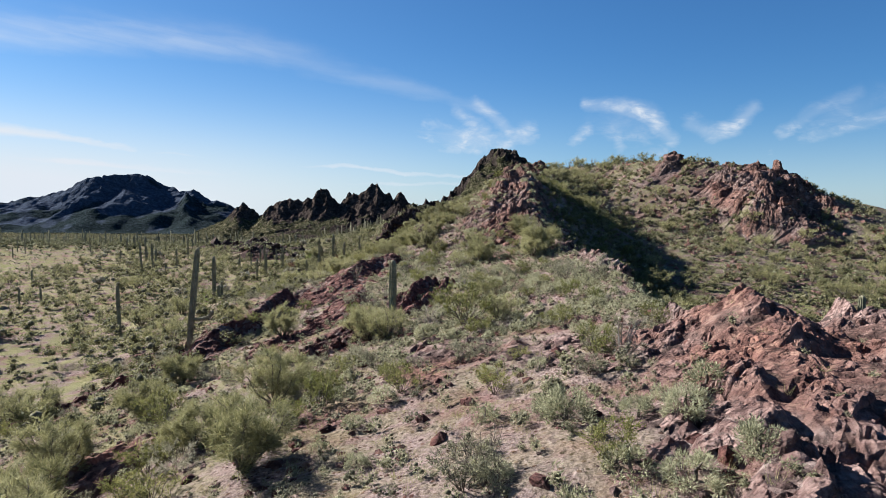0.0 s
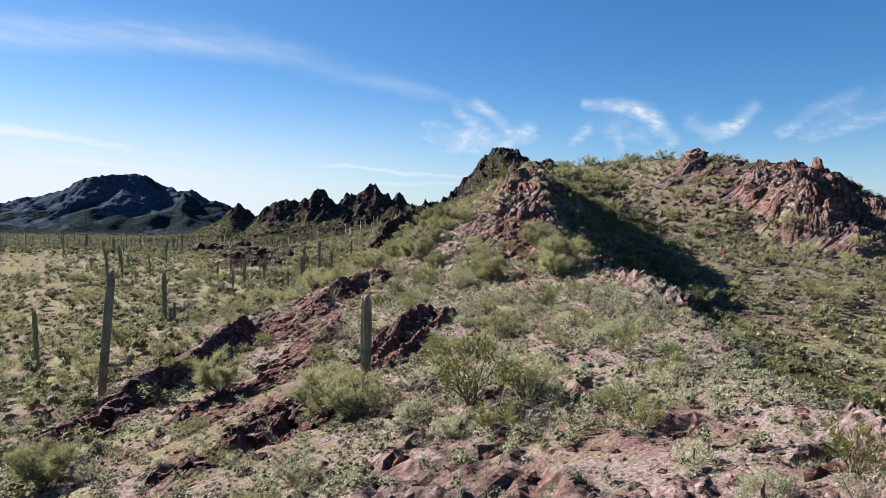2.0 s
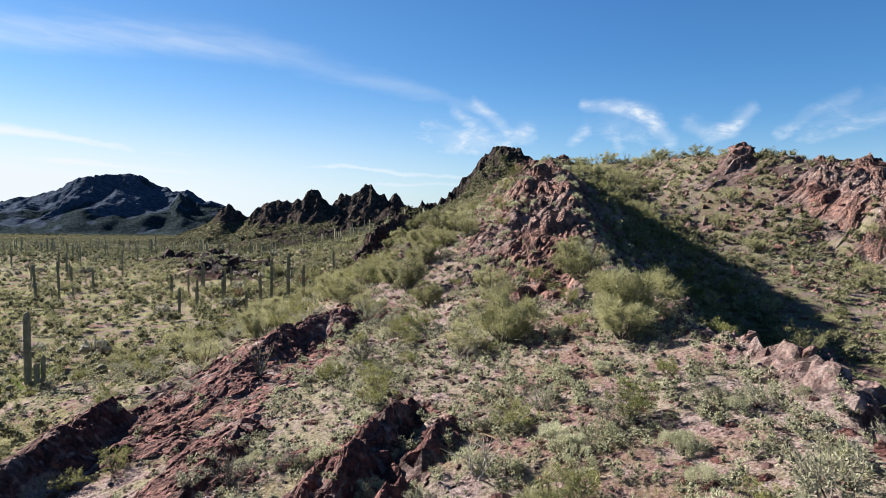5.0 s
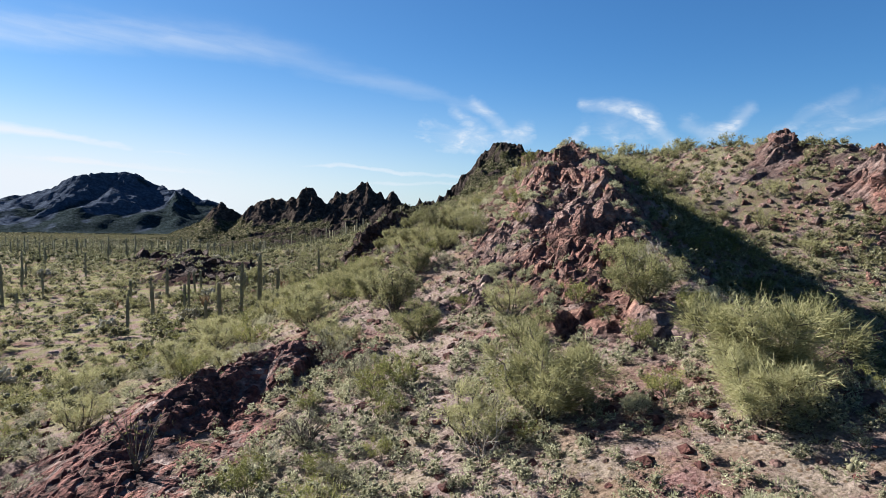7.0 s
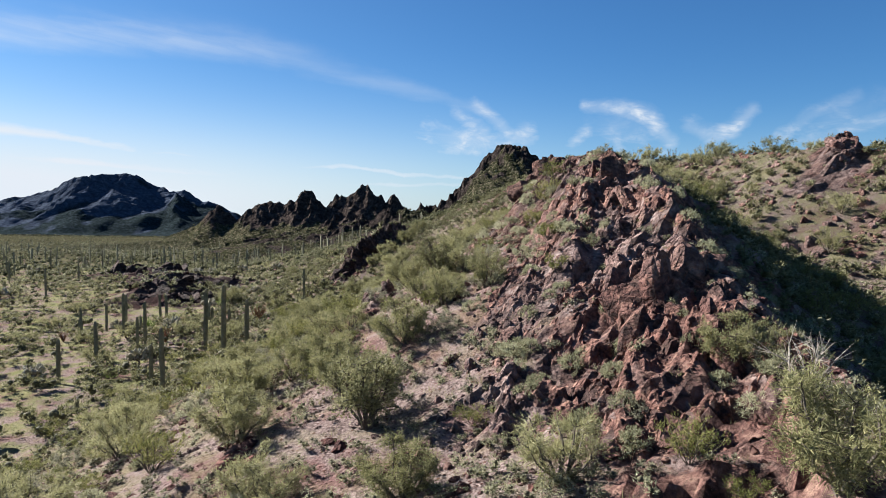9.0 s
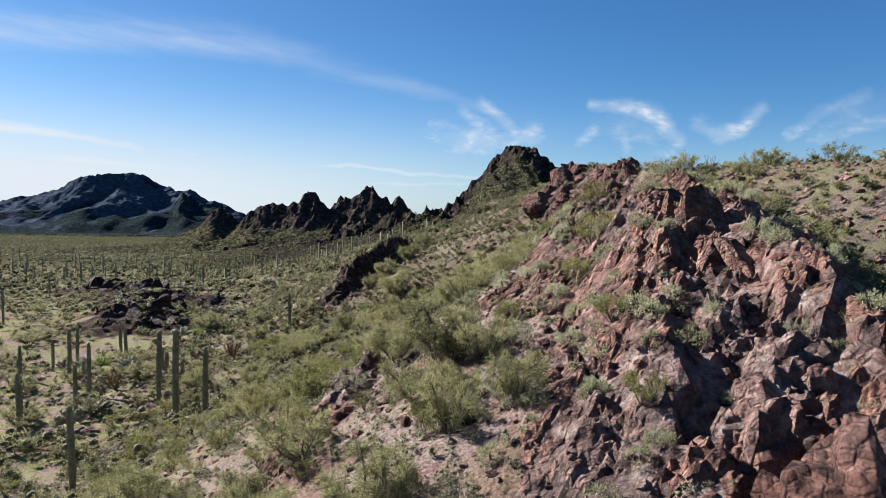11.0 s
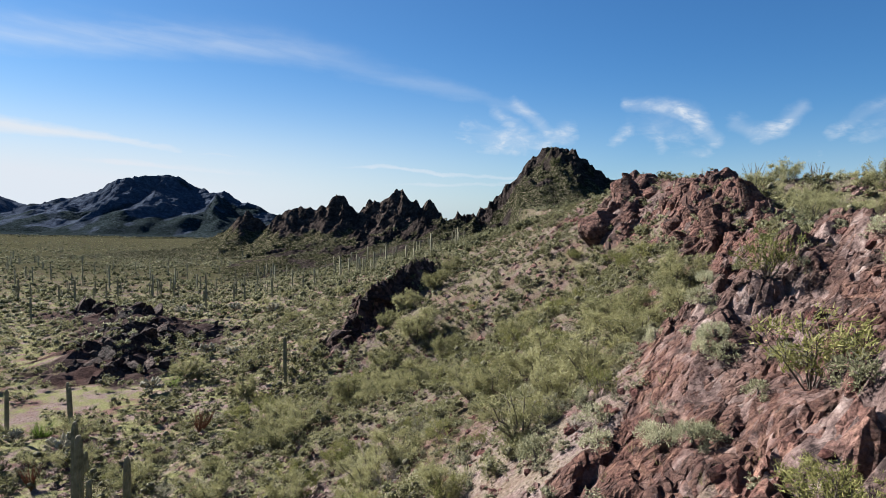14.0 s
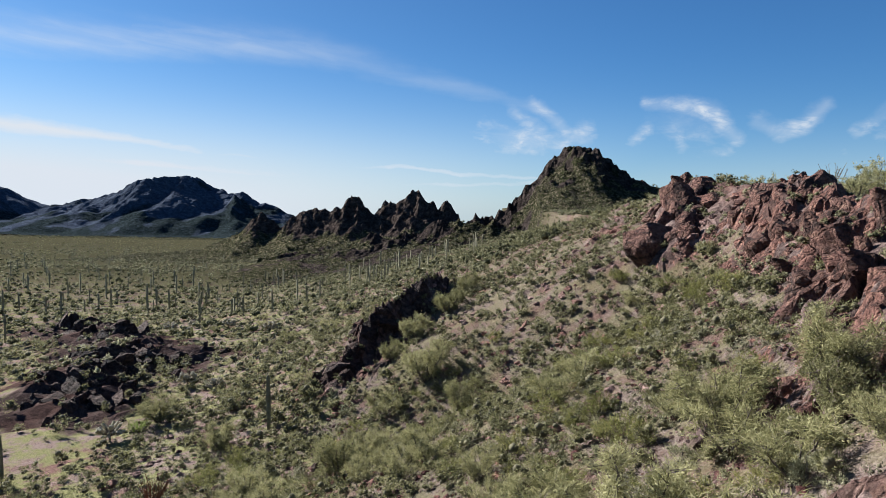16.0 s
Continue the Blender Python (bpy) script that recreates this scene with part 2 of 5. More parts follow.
def make_ground():
    mat, n, shade = surface("desert_ground", 1.0, 0.0)
    p = where(n)
    flat = n.add("ShaderNodeVectorMath", operation="MULTIPLY")
    n.put(flat.inputs[0], p)
    flat.inputs[1].default_value = (1, 1, 0.35)
    p2 = flat.outputs[0]
    grit = n.noise(p, 9.0, 8, 0.7)
    speck = n.noise(p, 26.0, 4, 0.7)
    soil = n.ramp(n.math("ADD", n.math("MULTIPLY", grit, 0.6), n.math("MULTIPLY", speck, 0.4)), (0.36, (0.034, 0.025, 0.023)), (0.46, (0.160, 0.118, 0.109)), (0.62, (0.330, 0.264, 0.244)))
    redsoil = n.ramp(n.math("ADD", n.math("MULTIPLY", grit, 0.6), n.math("MULTIPLY", speck, 0.4)), (0.36, (0.045, 0.022, 0.021)), (0.48, (0.145, 0.084, 0.078)), (0.64, (0.260, 0.180, 0.163)))
    tone = n.mix(n.step(n.noise(p2, 0.2, 6, 0.65), 0.47, 0.60), soil, redsoil)
    # loose stones
    stones = n.cells(p, 6.5)
    shade_of = n.add("ShaderNodeTexVoronoi")
    n.put(shade_of.inputs["Vector"], p)
    shade_of.inputs["Scale"].default_value = 6.5
    pick = n.add("ShaderNodeSeparateColor")
    n.put(pick.inputs[0], shade_of.outputs["Color"])
    is_stone = n.math("MULTIPLY", n.step(pick.outputs[0], 0.55, 0.7), n.math("SUBTRACT", 1.0, n.step(stones, 0.28, 0.42)))
    tone = n.mix(is_stone, tone, n.ramp(pick.outputs[1], (0.0, (0.035, 0.022, 0.021)), (0.6, (0.121, 0.065, 0.055)), (1.0, (0.191, 0.141, 0.121))))
    # low green annuals and dry grass
    green = n.ramp(n.noise(p, 14.0, 5, 0.7), (0.3, (0.066, 0.072, 0.026)), (0.52, (0.180, 0.179, 0.086)), (0.72, (0.325, 0.314, 0.185)))
    flatland = n.add("ShaderNodeSeparateXYZ")
    n.put(flatland.inputs[0], p)
    lowness = n.math("SUBTRACT", 1.0, n.step(flatland.outputs[2], -11.5, -4.0))
    cover = n.math("MULTIPLY", n.step(n.noise(p2, 0.5, 8, 0.72), 0.43, 0.57), n.math("MULTIPLY_ADD", lowness, 0.6, n.math("MULTIPLY_ADD", n.math("MAXIMUM", n.step(flatland.outputs[0], 13.0, 20.0), n.math("MULTIPLY", n.step(flatland.outputs[1], 92.0, 110.0), 0.6)), 0.4, 0.24), clamp=True))
    tone = n.mix(cover, tone, green)
    # beyond the scattered plants the brush closes up into an olive cover
    brush = n.ramp(n.noise(p, 1.5, 8, 0.78), (0.38, (0.011, 0.012, 0.006)), (0.53, (0.033, 0.034, 0.018)), (0.68, (0.092, 0.082, 0.054)))
    tone = n.mix(n.math("MAXIMUM", n.math("MULTIPLY", n.step(flatland.outputs[1], 120.0, 330.0), 0.9), n.math("MAXIMUM", n.math("MULTIPLY", n.step(flatland.outputs[0], 15.0, 23.0), 0.3), n.math("MULTIPLY", n.math("MULTIPLY", n.step(flatland.outputs[1], 90.0, 112.0), n.step(flatland.outputs[0], -20.0, -10.0)), 0.42))), tone, brush)
    rock = n.add("ShaderNodeAttribute", attribute_name="rock").outputs["Fac"]
    varnish = n.add("ShaderNodeAttribute", attribute_name="varnish").outputs["Fac"]
    stone = rock_colour(n, p)
    stone = n.mix(n.math("MULTIPLY", varnish, 0.8), stone, n.ramp(grit, (0.35, (0.014, 0.011, 0.011)), (0.65, (0.058, 0.041, 0.038))))
    tone = n.mix(n.step(n.math("ADD", rock, n.math("MULTIPLY", n.math("SUBTRACT", grit, 0.5), 0.9)), 0.25, 0.6), tone, stone)
    n.put(shade.inputs["Base Color"], tone)
    height = n.math("ADD", n.math("MULTIPLY", grit, 0.7), n.math("SUBTRACT", n.noise(p, 2.2, 8, 0.7), n.math("MULTIPLY", stones, 0.5)))
    bump(n, shade, n.math("ADD", height, n.math("MULTIPLY", speck, 0.35)), 1.0, 0.14)
    return mat


def make_hillside(name, grit_scale, green_share=0.55, relief=1.0, deep=(1.0, 1.0, 1.0), bare=False):
    """Distant slope: dark rock with shrub-covered scree."""
    mat, n, shade = surface(name, 1.0, 0.0)
    p = where(n)
    rocky = n.add("ShaderNodeAttribute", attribute_name="rock").outputs["Fac"]
    stone = n.ramp(n.noise(p, grit_scale * 0.7, 9, 0.76), (0.36, (0.011, 0.010, 0.010)), (0.5, (0.034, 0.028, 0.026)), (0.66, (0.086, 0.071, 0.064)))
    scree = n.ramp(n.noise(p, grit_scale, 9, 0.8), (0.40, (0.010, 0.012, 0.006)), (0.5, (0.040, 0.039, 0.024)), (0.62, (0.150, 0.130, 0.098)))
    if bare:
        # Rock tones lifted to stand for distance haze over shaded slopes; scree kept dark.
        stone = n.ramp(n.noise(p, grit_scale * 0.7, 9, 0.76), (0.36, (0.040, 0.040, 0.038)), (0.5, (0.075, 0.073, 0.068)), (0.66, (0.135, 0.128, 0.115)))
        scree = n.ramp(n.noise(p, grit_scale, 9, 0.8), (0.38, (0.010, 0.013, 0.008)), (0.5, (0.027, 0.030, 0.021)), (0.62, (0.066, 0.064, 0.050)))
    else:
        scree = n.mix(n.step(n.noise(p, grit_scale * 1.9, 4, 0.6), 0.5, 0.6), scree, (0.021, 0.026, 0.011))
    tone = n.mix(n.step(n.math("ADD", rocky, n.math("MULTIPLY", n.noise(p, grit_scale * 0.3, 5), 0.5)), 0.4 + green_share * 0.3, 0.75 + green_share * 0.3), scree, stone)
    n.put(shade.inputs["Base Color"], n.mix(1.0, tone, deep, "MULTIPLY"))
    bump(n, shade, n.noise(p, grit_scale * 0.8, 9, 0.75), relief, 1.4 / grit_scale)
    return mat


def make_leaf(name, low, mid, high, rough=0.6, light=0.35):
    """Foliage: varies leaf by leaf and plant by plant, and lets some light through."""
    mat = bpy.data.materials.new(name)
    mat.use_nodes = True
    n = Nodes(mat.node_tree)
    each = n.add("ShaderNodeNewGeometry").outputs["Random Per Island"]
    plant = n.add("ShaderNodeObjectInfo").outputs["Random"]
    tone = n.ramp(n.math("ADD", n.math("MULTIPLY", each, 0.6), n.math("MULTIPLY", plant, 0.4)), (0.1, low), (0.5, mid), (0.9, high))
    shade = n.add("ShaderNodeBsdfPrincipled")
    shade.inputs["Roughness"].default_value = rough
    shade.inputs["Specular IOR Level"].default_value = 0.1
    n.put(shade.inputs["Base Color"], tone)
    glow = n.add("ShaderNodeBsdfTranslucent")
    n.put(glow.inputs[0], tone)
    both = n.add("ShaderNodeMixShader")
    both.inputs[0].default_value = light
    n.put(both.inputs[1], shade.outputs[0])
    n.put(both.inputs[2], glow.outputs[0])
    out = n.add("ShaderNodeOutputMaterial")
    n.put(out.inputs[0], both.outputs[0])
    return mat


def make_plain(name, low, high, scale, rough=0.85):
    mat, n, shade = surface(name, rough, 0.2)
    p = n.add("ShaderNodeTexCoord").outputs["Object"]
    n.put(shade.inputs["Base Color"], n.ramp(n.noise(p, scale, 6, 0.65), (0.32, low), (0.68, high)))
    bump(n, shade, n.noise(p, scale * 2, 4, 0.6), 0.5, 0.02)
    return mat


ROCK = make_rock("weathered_rock", 0.0, 0.90, 0.01, (1.03, 0.98, 1.0))
ROCK_RED = make_rock("rust_red_rock", 0.11, 1.0, 0.005)
ROCK_PINK = make_rock("pale_pink_rock", -0.04, 0.95, 0.05, (1.03, 0.93, 0.94), 0.8)
ROCK_ORANGE = make_rock("orange_pink_rock", 0.05, 0.62, 0.02, (1.05, 0.97, 0.93), 0.9)
ROCK_WINE = make_rock("wine_red_rock", 0.18, 0.70, 0.015, (1.06, 0.86, 0.92), 0.8)
ROCK_DARK = make_rock("varnished_rock", 0.0, 0.36)
ROCK_MAROON = make_rock("dark_red_rock", 0.2, 0.74)
GROUND = make_ground()
HILL = make_hillside("shrubby_hillside", 0.7, 0.55, 1.2, (1.15, 1.13, 1.12))
CRAGGY = make_hillside("dark_crag", 0.5, 0.7, 1.2, (1.6, 1.55, 1.5))
# FAR: the blue multiplier paints distance haze into the mountain's colour.
FAR = make_hillside("hazy_mountainside", 0.16, 0.6, 0.55, (0.62, 0.80, 1.22), True)
PALO_LEAF = make_leaf("palo_verde_leaf", (0.10, 0.10, 0.044), (0.235, 0.228, 0.108), (0.345, 0.33, 0.18), 0.6, 0.38)
CREOSOTE_LEAF = make_leaf("creosote_leaf", (0.058, 0.066, 0.018), (0.15, 0.153, 0.050), (0.27, 0.255, 0.105), 0.6, 0.35)
BRITTLE_LEAF = make_leaf("brittlebush_leaf", (0.10, 0.102, 0.058), (0.25, 0.248, 0.15), (0.42, 0.41, 0.28), 0.6, 0.42)
PALE_LEAF = make_leaf("pale_brittlebush_leaf", (0.13, 0.134, 0.080), (0.30, 0.30, 0.19), (0.48, 0.465, 0.32), 0.6, 0.42)
GREY_LEAF = make_leaf("grey_shrub_leaf", (0.08, 0.078, 0.052), (0.20, 0.193, 0.13), (0.34, 0.322, 0.24), 0.6, 0.38)
FAR_LEAF = make_leaf("distant_scrub", (0.050, 0.054, 0.026), (0.13, 0.13, 0.068), (0.27, 0.255, 0.16), 0.7, 0.42)
PEAK_LEAF = make_leaf("dark_hill_scrub", (0.028, 0.031, 0.014), (0.072, 0.074, 0.036), (0.15, 0.142, 0.085), 0.7, 0.2)
SCRUB_LEAF = make_leaf("olive_scrub_leaf", (0.052, 0.054, 0.024), (0.13, 0.128, 0.060), (0.26, 0.25, 0.135), 0.6, 0.38)
GRASS = make_leaf("dry_grass", (0.112, 0.101, 0.045), (0.217, 0.199, 0.095), (0.322, 0.294, 0.168))
BARK = make_plain("grey_bark", (0.042, 0.034, 0.027), (0.140, 0.119, 0.098), 6)
# Clump hearts: twig brown darkened to stand for the shade inside shrubs.
SHADED_TWIGS = make_plain("shaded_twigs", (0.045, 0.042, 0.025), (0.15, 0.14, 0.085), 5)
PALE_WOOD = make_plain("bleached_wood", (0.140, 0.119, 0.098), (0.336, 0.301, 0.259), 5)
CACTUS = make_plain("saguaro_skin", (0.105, 0.103, 0.064), (0.25, 0.236, 0.158), 2.5, 0.75)
SPINES = make_plain("saguaro_spines", (0.140, 0.126, 0.084), (0.252, 0.231, 0.161), 9)
CHOLLA_SKIN = make_leaf("cholla_spines", (0.154, 0.133, 0.084), (0.294, 0.273, 0.196), (0.434, 0.406, 0.322), 0.7, 0.15)
RED_WAND = make_leaf("reddish_wands", (0.084, 0.032, 0.020), (0.154, 0.066, 0.038), (0.210, 0.119, 0.070), 0.7, 0.1)
AGAVE = make_leaf("green_blades", (0.06, 0.10, 0.02), (0.13, 0.19, 0.04), (0.22, 0.27, 0.08), 0.5, 0.2)

# ---------------- shape of the land ----------------
def hashed(ix, iy, seed):
    h = (ix * 374761393 + iy * 668265263 + seed * 1442695041) & 0x7FFFFFFF
    h = ((h ^ (h >> 13)) * 1274126177) & 0x7FFFFFFF
    return ((h ^ (h >> 16)) & 0xFFFFF) / 1048575.0


def value_noise(x, y, seed=0):
    """Smooth noise in -1..1 on the plane."""
    x, y = np.asarray(x, float), np.asarray(y, float)
    ix, iy = np.floor(x).astype(np.int64), np.floor(y).astype(np.int64)
    fx, fy = x - ix, y - iy
    fx, fy = fx * fx * fx * (fx * (6 * fx - 15) + 10), fy * fy * fy * (fy * (6 * fy - 15) + 10)
    a, b = hashed(ix, iy, seed), hashed(ix + 1, iy, seed)
    c, d = hashed(ix, iy + 1, seed), hashed(ix + 1, iy + 1, seed)
    return 2 * ((a + (b - a) * fx) * (1 - fy) + (c + (d - c) * fx) * fy) - 1


def fractal(x, y, octaves, seed=0, gain=0.5):
    total, size = 0.0, 1.0
    for k in range(octaves):
        total = total + size * value_noise(x * 2.03 ** k + 17.3 * k, y * 2.03 ** k - 9.1 * k, seed + k)
        size *= gain
    return total


def ridged(x, y, octaves, seed=0, gain=0.5):
    total, size, span = 0.0, 1.0, 0.0
    for k in range(octaves):
        total = total + size * (1 - np.abs(value_noise(x * 2.1 ** k + 5.7 * k, y * 2.1 ** k + 3.3 * k, seed + k)))
        span += size
        size *= gain
    return total / span


def smooth_max(a, b, k):
    h = np.clip(0.5 + 0.5 * (a - b) / k, 0, 1)
    return b + (a - b) * h + k * h * (1 - h)


def along(crest, x, y):
    """Nearest place on a crest line: its values (z and the rest), the distance, and the side (+1: right of its way)."""
    best = np.full(np.shape(x), 1e9)
    values = [np.zeros(np.shape(x)) for _ in crest[0][2:]]
    side = np.ones(np.shape(x))
    for p, q in zip(crest, crest[1:]):
        dx, dy = q[0] - p[0], q[1] - p[1]
        u = np.clip(((x - p[0]) * dx + (y - p[1]) * dy) / (dx * dx + dy * dy), 0, 1)
        d = np.hypot(x - p[0] - u * dx, y - p[1] - u * dy)
        near = d < best
        best = np.where(near, d, best)
        side = np.where(near, np.where((x - p[0]) * dy - (y - p[1]) * dx > 0, 1.0, -1.0), side)
        for k in range(len(values)):
            values[k] = np.where(near, p[2 + k] + u * (q[2 + k] - p[2 + k]), values[k])
    return values, best, side


def flank(crest, x, y, base_left, base_right, p_left=1.4, p_right=1.3):
    """A ridge: crest nodes are x, y, z, width of the left flank, width of the right flank."""
    (z, wl, wr), d, side = along(crest, x, y)
    w = np.where(side > 0, wr, wl)
    low = np.where(side > 0, base_right, base_left)
    power = np.where(side > 0, p_right, p_left)
    return low + (z - low) * np.clip(1 - d / w, 0, 1) ** power


SPINE = [(-4, -60, -9, 30, 25), (1, -5, -6.0, 30, 24), (8.0, 17, -3.6, 33, 12), (9.8, 32, -4.3, 37, 9), (12.1, 44, -4.0, 41, 7.5),
         (10.8, 56, -3.3, 43, 9), (10.1, 66, -2.2, 44, 11), (10.5, 74, 0.0, 40, 13), (10.4, 80, 2.8, 36, 17), (11.0, 87, 4.9, 36, 19),
         (11.0, 98, 6.1, 37, 20), (13.8, 107, 5.2, 46, 17), (17.0, 119, 7.0, 53, 17), (19.5, 134, 9.0, 56, 20), (19, 148, 9.6, 52, 26),
         (16, 170, 8.0, 56, 60), (10, 205, 3.5, 66, 80), (12, 280, 1, 90, 90)]
RIGHT_HILL = [(26, 150, 9.5, 26, 40), (36, 136, 9.4, 30, 40), (43, 121, 9.8, 36, 42), (50, 110, 7.8, 34, 36), (55.5, 104, 4.8, 32, 30), (58, 98, 2.2, 30, 26),
              (60, 91, -1.2, 28, 26), (65, 78, -6.5, 26, 30), (74, 55, -10, 30, 30)]
KNOLL = [(-70, 182, -12.2, 9, 10), (-61, 177, -10.6, 9, 11), (-52, 170, -9.9, 8, 11), (-46, 160, -9.9, 7, 11), (-43.5, 149, -9.9, 6, 9), (-39, 142, -11.8, 5, 6)]
KNOLL_EAST = [(-50, 168, -10.2, 8, 9), (-43, 165, -10.3, 7, 9), (-36, 165.5, -11.6, 6, 8)]
FIN = [(-15.2, 144, -7.4, 3, 5), (-12.6, 149, -3.2, 4, 7), (-8.8, 156.5, 0.1, 5, 9), (-5, 164, -1.0, 8, 12)]

# low rock fins that stand out of the slopes
FINS = [[(5.6, 8, -4.9, 2.5, 4), (8.2, 13.5, -3.8, 3.6, 6), (9.2, 19.2, -2.6, 3.4, 6.5), (10.0, 22.5, -3.4, 3, 4)],
        [(8.0, 8, -4.4, 3.5, 5), (10.4, 13, -3.3, 4, 5), (13.0, 17.5, -2.9, 4.5, 4), (14, 22.5, -3.6, 3, 3)],
        [(-21, 34, -11.2, 3, 2.2), (-17, 40.5, -9.6, 3.5, 2.2), (-14.4, 46, -8.0, 3.5, 1.7), (-13.8, 50.5, -7.4, 3.5, 1.5), (-13.9, 55.4, -7.3, 3, 1.2)],
        [(-7.4, 32.3, -8.6, 1.8, 1.6), (-5.4, 34.8, -7.2, 2.0, 1.5), (-4.0, 37.4, -7.0, 1.4, 1.2)],
        [(-10.8, 37.5, -9.8, 2.2, 1.2), (-8.4, 42.5, -8.3, 2.6, 1.2), (-7.1, 46, -7.2, 2.8, 1.2), (-7.0, 51.5, -6.8, 2.4, 1.2)],
        [(-5.7, 38, -8.0, 1.4, 0.8), (-3.5, 41.7, -6.7, 1.4, 0.8), (-2.0, 47, -5.8, 1.4, 0.8), (-0.8, 50.5, -5.4, 1.2, 0.8)],
        [(-2.6, 39.5, -6.9, 1.0, 0.7), (-1.0, 44.5, -6.0, 1.0, 0.7), (0.6, 48.0, -5.5, 1.0, 0.7)],
        [(-11.5, 52.5, -8.6, 4, 3), (-9.4, 57.5, -6.6, 5, 3.4), (-8.3, 62.5, -5.4, 4.4, 3.2), (-5.2, 66.5, -5.2, 3, 2.5)],
        [(5.2, 76, -1.0, 2, 2), (7.3, 84, 3.2, 3, 4), (9, 90, 5.2, 3, 4)],
        [(-7.5, 80, -5.6, 1.5, 1.2), (-4.6, 86, -3.8, 1.5, 1.2), (-3.2, 93, -2.8, 1.2, 1)],
        [(3.2, 92.5, -0.8, 2, 2), (5.6, 95.2, 2.6, 2.4, 4), (7.4, 97.4, 4.4, 3.4, 4), (9.2, 98.5, 5.3, 4, 4)],
        [(16, 126, 6.2, 3, 4), (18.5, 133.5, 9.2, 4, 4), (20, 137, 9.4, 4, 4)],
        [(13, 139, 5.6, 3, 3), (15.5, 146, 8.4, 4, 4), (17.5, 152, 10.0, 4, 4)],
        [(42, 119, 10.2, 2.5, 2.5), (44.3, 121.5, 11.2, 2, 2)],
        [(47, 107, 5.6, 3, 4), (52, 106, 8.0, 4, 5), (56, 102.5, 5.6, 4, 4)],
        [(51, 113, 7.6, 5, 6), (50.5, 104, 6.6, 5, 7), (49.5, 97, 4.4, 3.4, 6), (52.5, 92, -0.8, 3, 5)]]


def plain(x, y):
    """The desert floor, falling away gently."""
    far = np.clip(y - 190, 0, None)
    z = -12.4 - 0.012 * np.clip(-x - 15, 0, 60) - 0.052 * far + 0.0000068 * np.clip(far, 0, 3000) ** 2
    return z + 0.35 * value_noise(x / 23.0, y / 23.0, 3) + 0.9 * value_noise(x / 90.0, y / 90.0, 4) * np.clip(np.abs(y) / 400, 0, 1)


def gully(x, y):
    """The floor of the valley behind the spine."""
    return np.interp(y, [40, 65, 98, 130, 170], [-11.5, -9.6, -3.6, 2.8, 6.0])


def land(x, y):
    """The smooth height of the land."""
    x, y = np.asarray(x, float), np.asarray(y, float)
    p = plain(x, y)
    low = smooth_max(gully(x, y), p, 2) * np.clip((x - 8) / 6, 0, 1) * np.clip((110 - x) / 30, 0, 1)
    low = np.where(x > 8, low + p * (1 - np.clip((x - 8) / 6, 0, 1) * np.clip((110 - x) / 30, 0, 1)), p)
    power = np.interp(y, [25, 40, 60, 85, 110, 122, 133, 143, 155], [0.92, 1.0, 1.05, 1.25, 1.9, 2.1, 2.8, 1.6, 1.4])
    z = flank(SPINE, x, y, p, low, power, 1.2)
    z = smooth_max(z, flank(RIGHT_HILL, x, y, low, p, 1.15, 1.3), 1.5)
    z = smooth_max(z, flank(KNOLL, x, y, p, p, 0.9, 0.9), 0.5)
    z = smooth_max(z, flank(KNOLL_EAST, x, y, p, p, 0.9, 0.9), 0.5)
    z = smooth_max(z, flank(FIN, x, y, p - 1, p - 1, 0.9, 1.2), 0.5)
    for fin in FINS:
        z = smooth_max(z, flank(fin, x, y, z - 1.0, z - 1.0, 0.8, 0.6), 0.35)
    return smooth_max(z, p, 0.8)


CRAGS = [([(6.5, 69), (8.0, 75), (8.6, 82), (9.4, 90), (9.0, 97)], 6.0), ([(12, 110), (16, 121), (18.5, 131), (17, 146)], 4.5),
         ([(-68, 179), (-53, 169), (-47, 160), (-44, 149), (-40, 143)], 9.0), ([(-50, 166), (-38, 163)], 8.0), ([(-15, 144.5), (-12.4, 149.5), (-8.8, 158)], 5.0), ([(40, 117), (45, 122)], 5.0),
         ([(47, 106), (54, 104), (60, 97)], 6.5), ([(50, 108), (49, 97), (52, 92)], 5.0), ([(11.6, 40), (12.5, 45), (11, 54), (9.8, 60)], 1.6)]


def rockiness(x, y):
    """1 on bare rock, 0 on soil."""
    wob = 1 + 0.45 * value_noise(x / 2.6, y / 2.6, 31) + 0.3 * value_noise(x / 0.9, y / 0.9, 32)
    m = np.zeros(np.shape(x))
    for line, radius in CRAGS:
        _, d, _ = along([(a, b, 0) for a, b in line], x, y)
        m = np.maximum(m, np.clip(1.7 - 1.7 * d / (radius * wob), 0, 1))
    for fin in FINS:
        (_, wl, wr), d, side = along(fin, x, y)
        m = np.maximum(m, np.clip(2.2 - 2.2 * d / (np.where(side > 0, wr, wl) * 1.15 * wob), 0, 1))
    slope = 0.75 * np.clip(fractal(x / 5.5, y / 9.0, 3, 41) - 0.52, 0, 0.5) * 3 * np.clip(1 - (np.abs(x - 1) - 12) / 10, 0, 1) * np.clip((y + 20) / 20, 0, 1)
    return np.clip(np.maximum(m, slope), 0, 1)


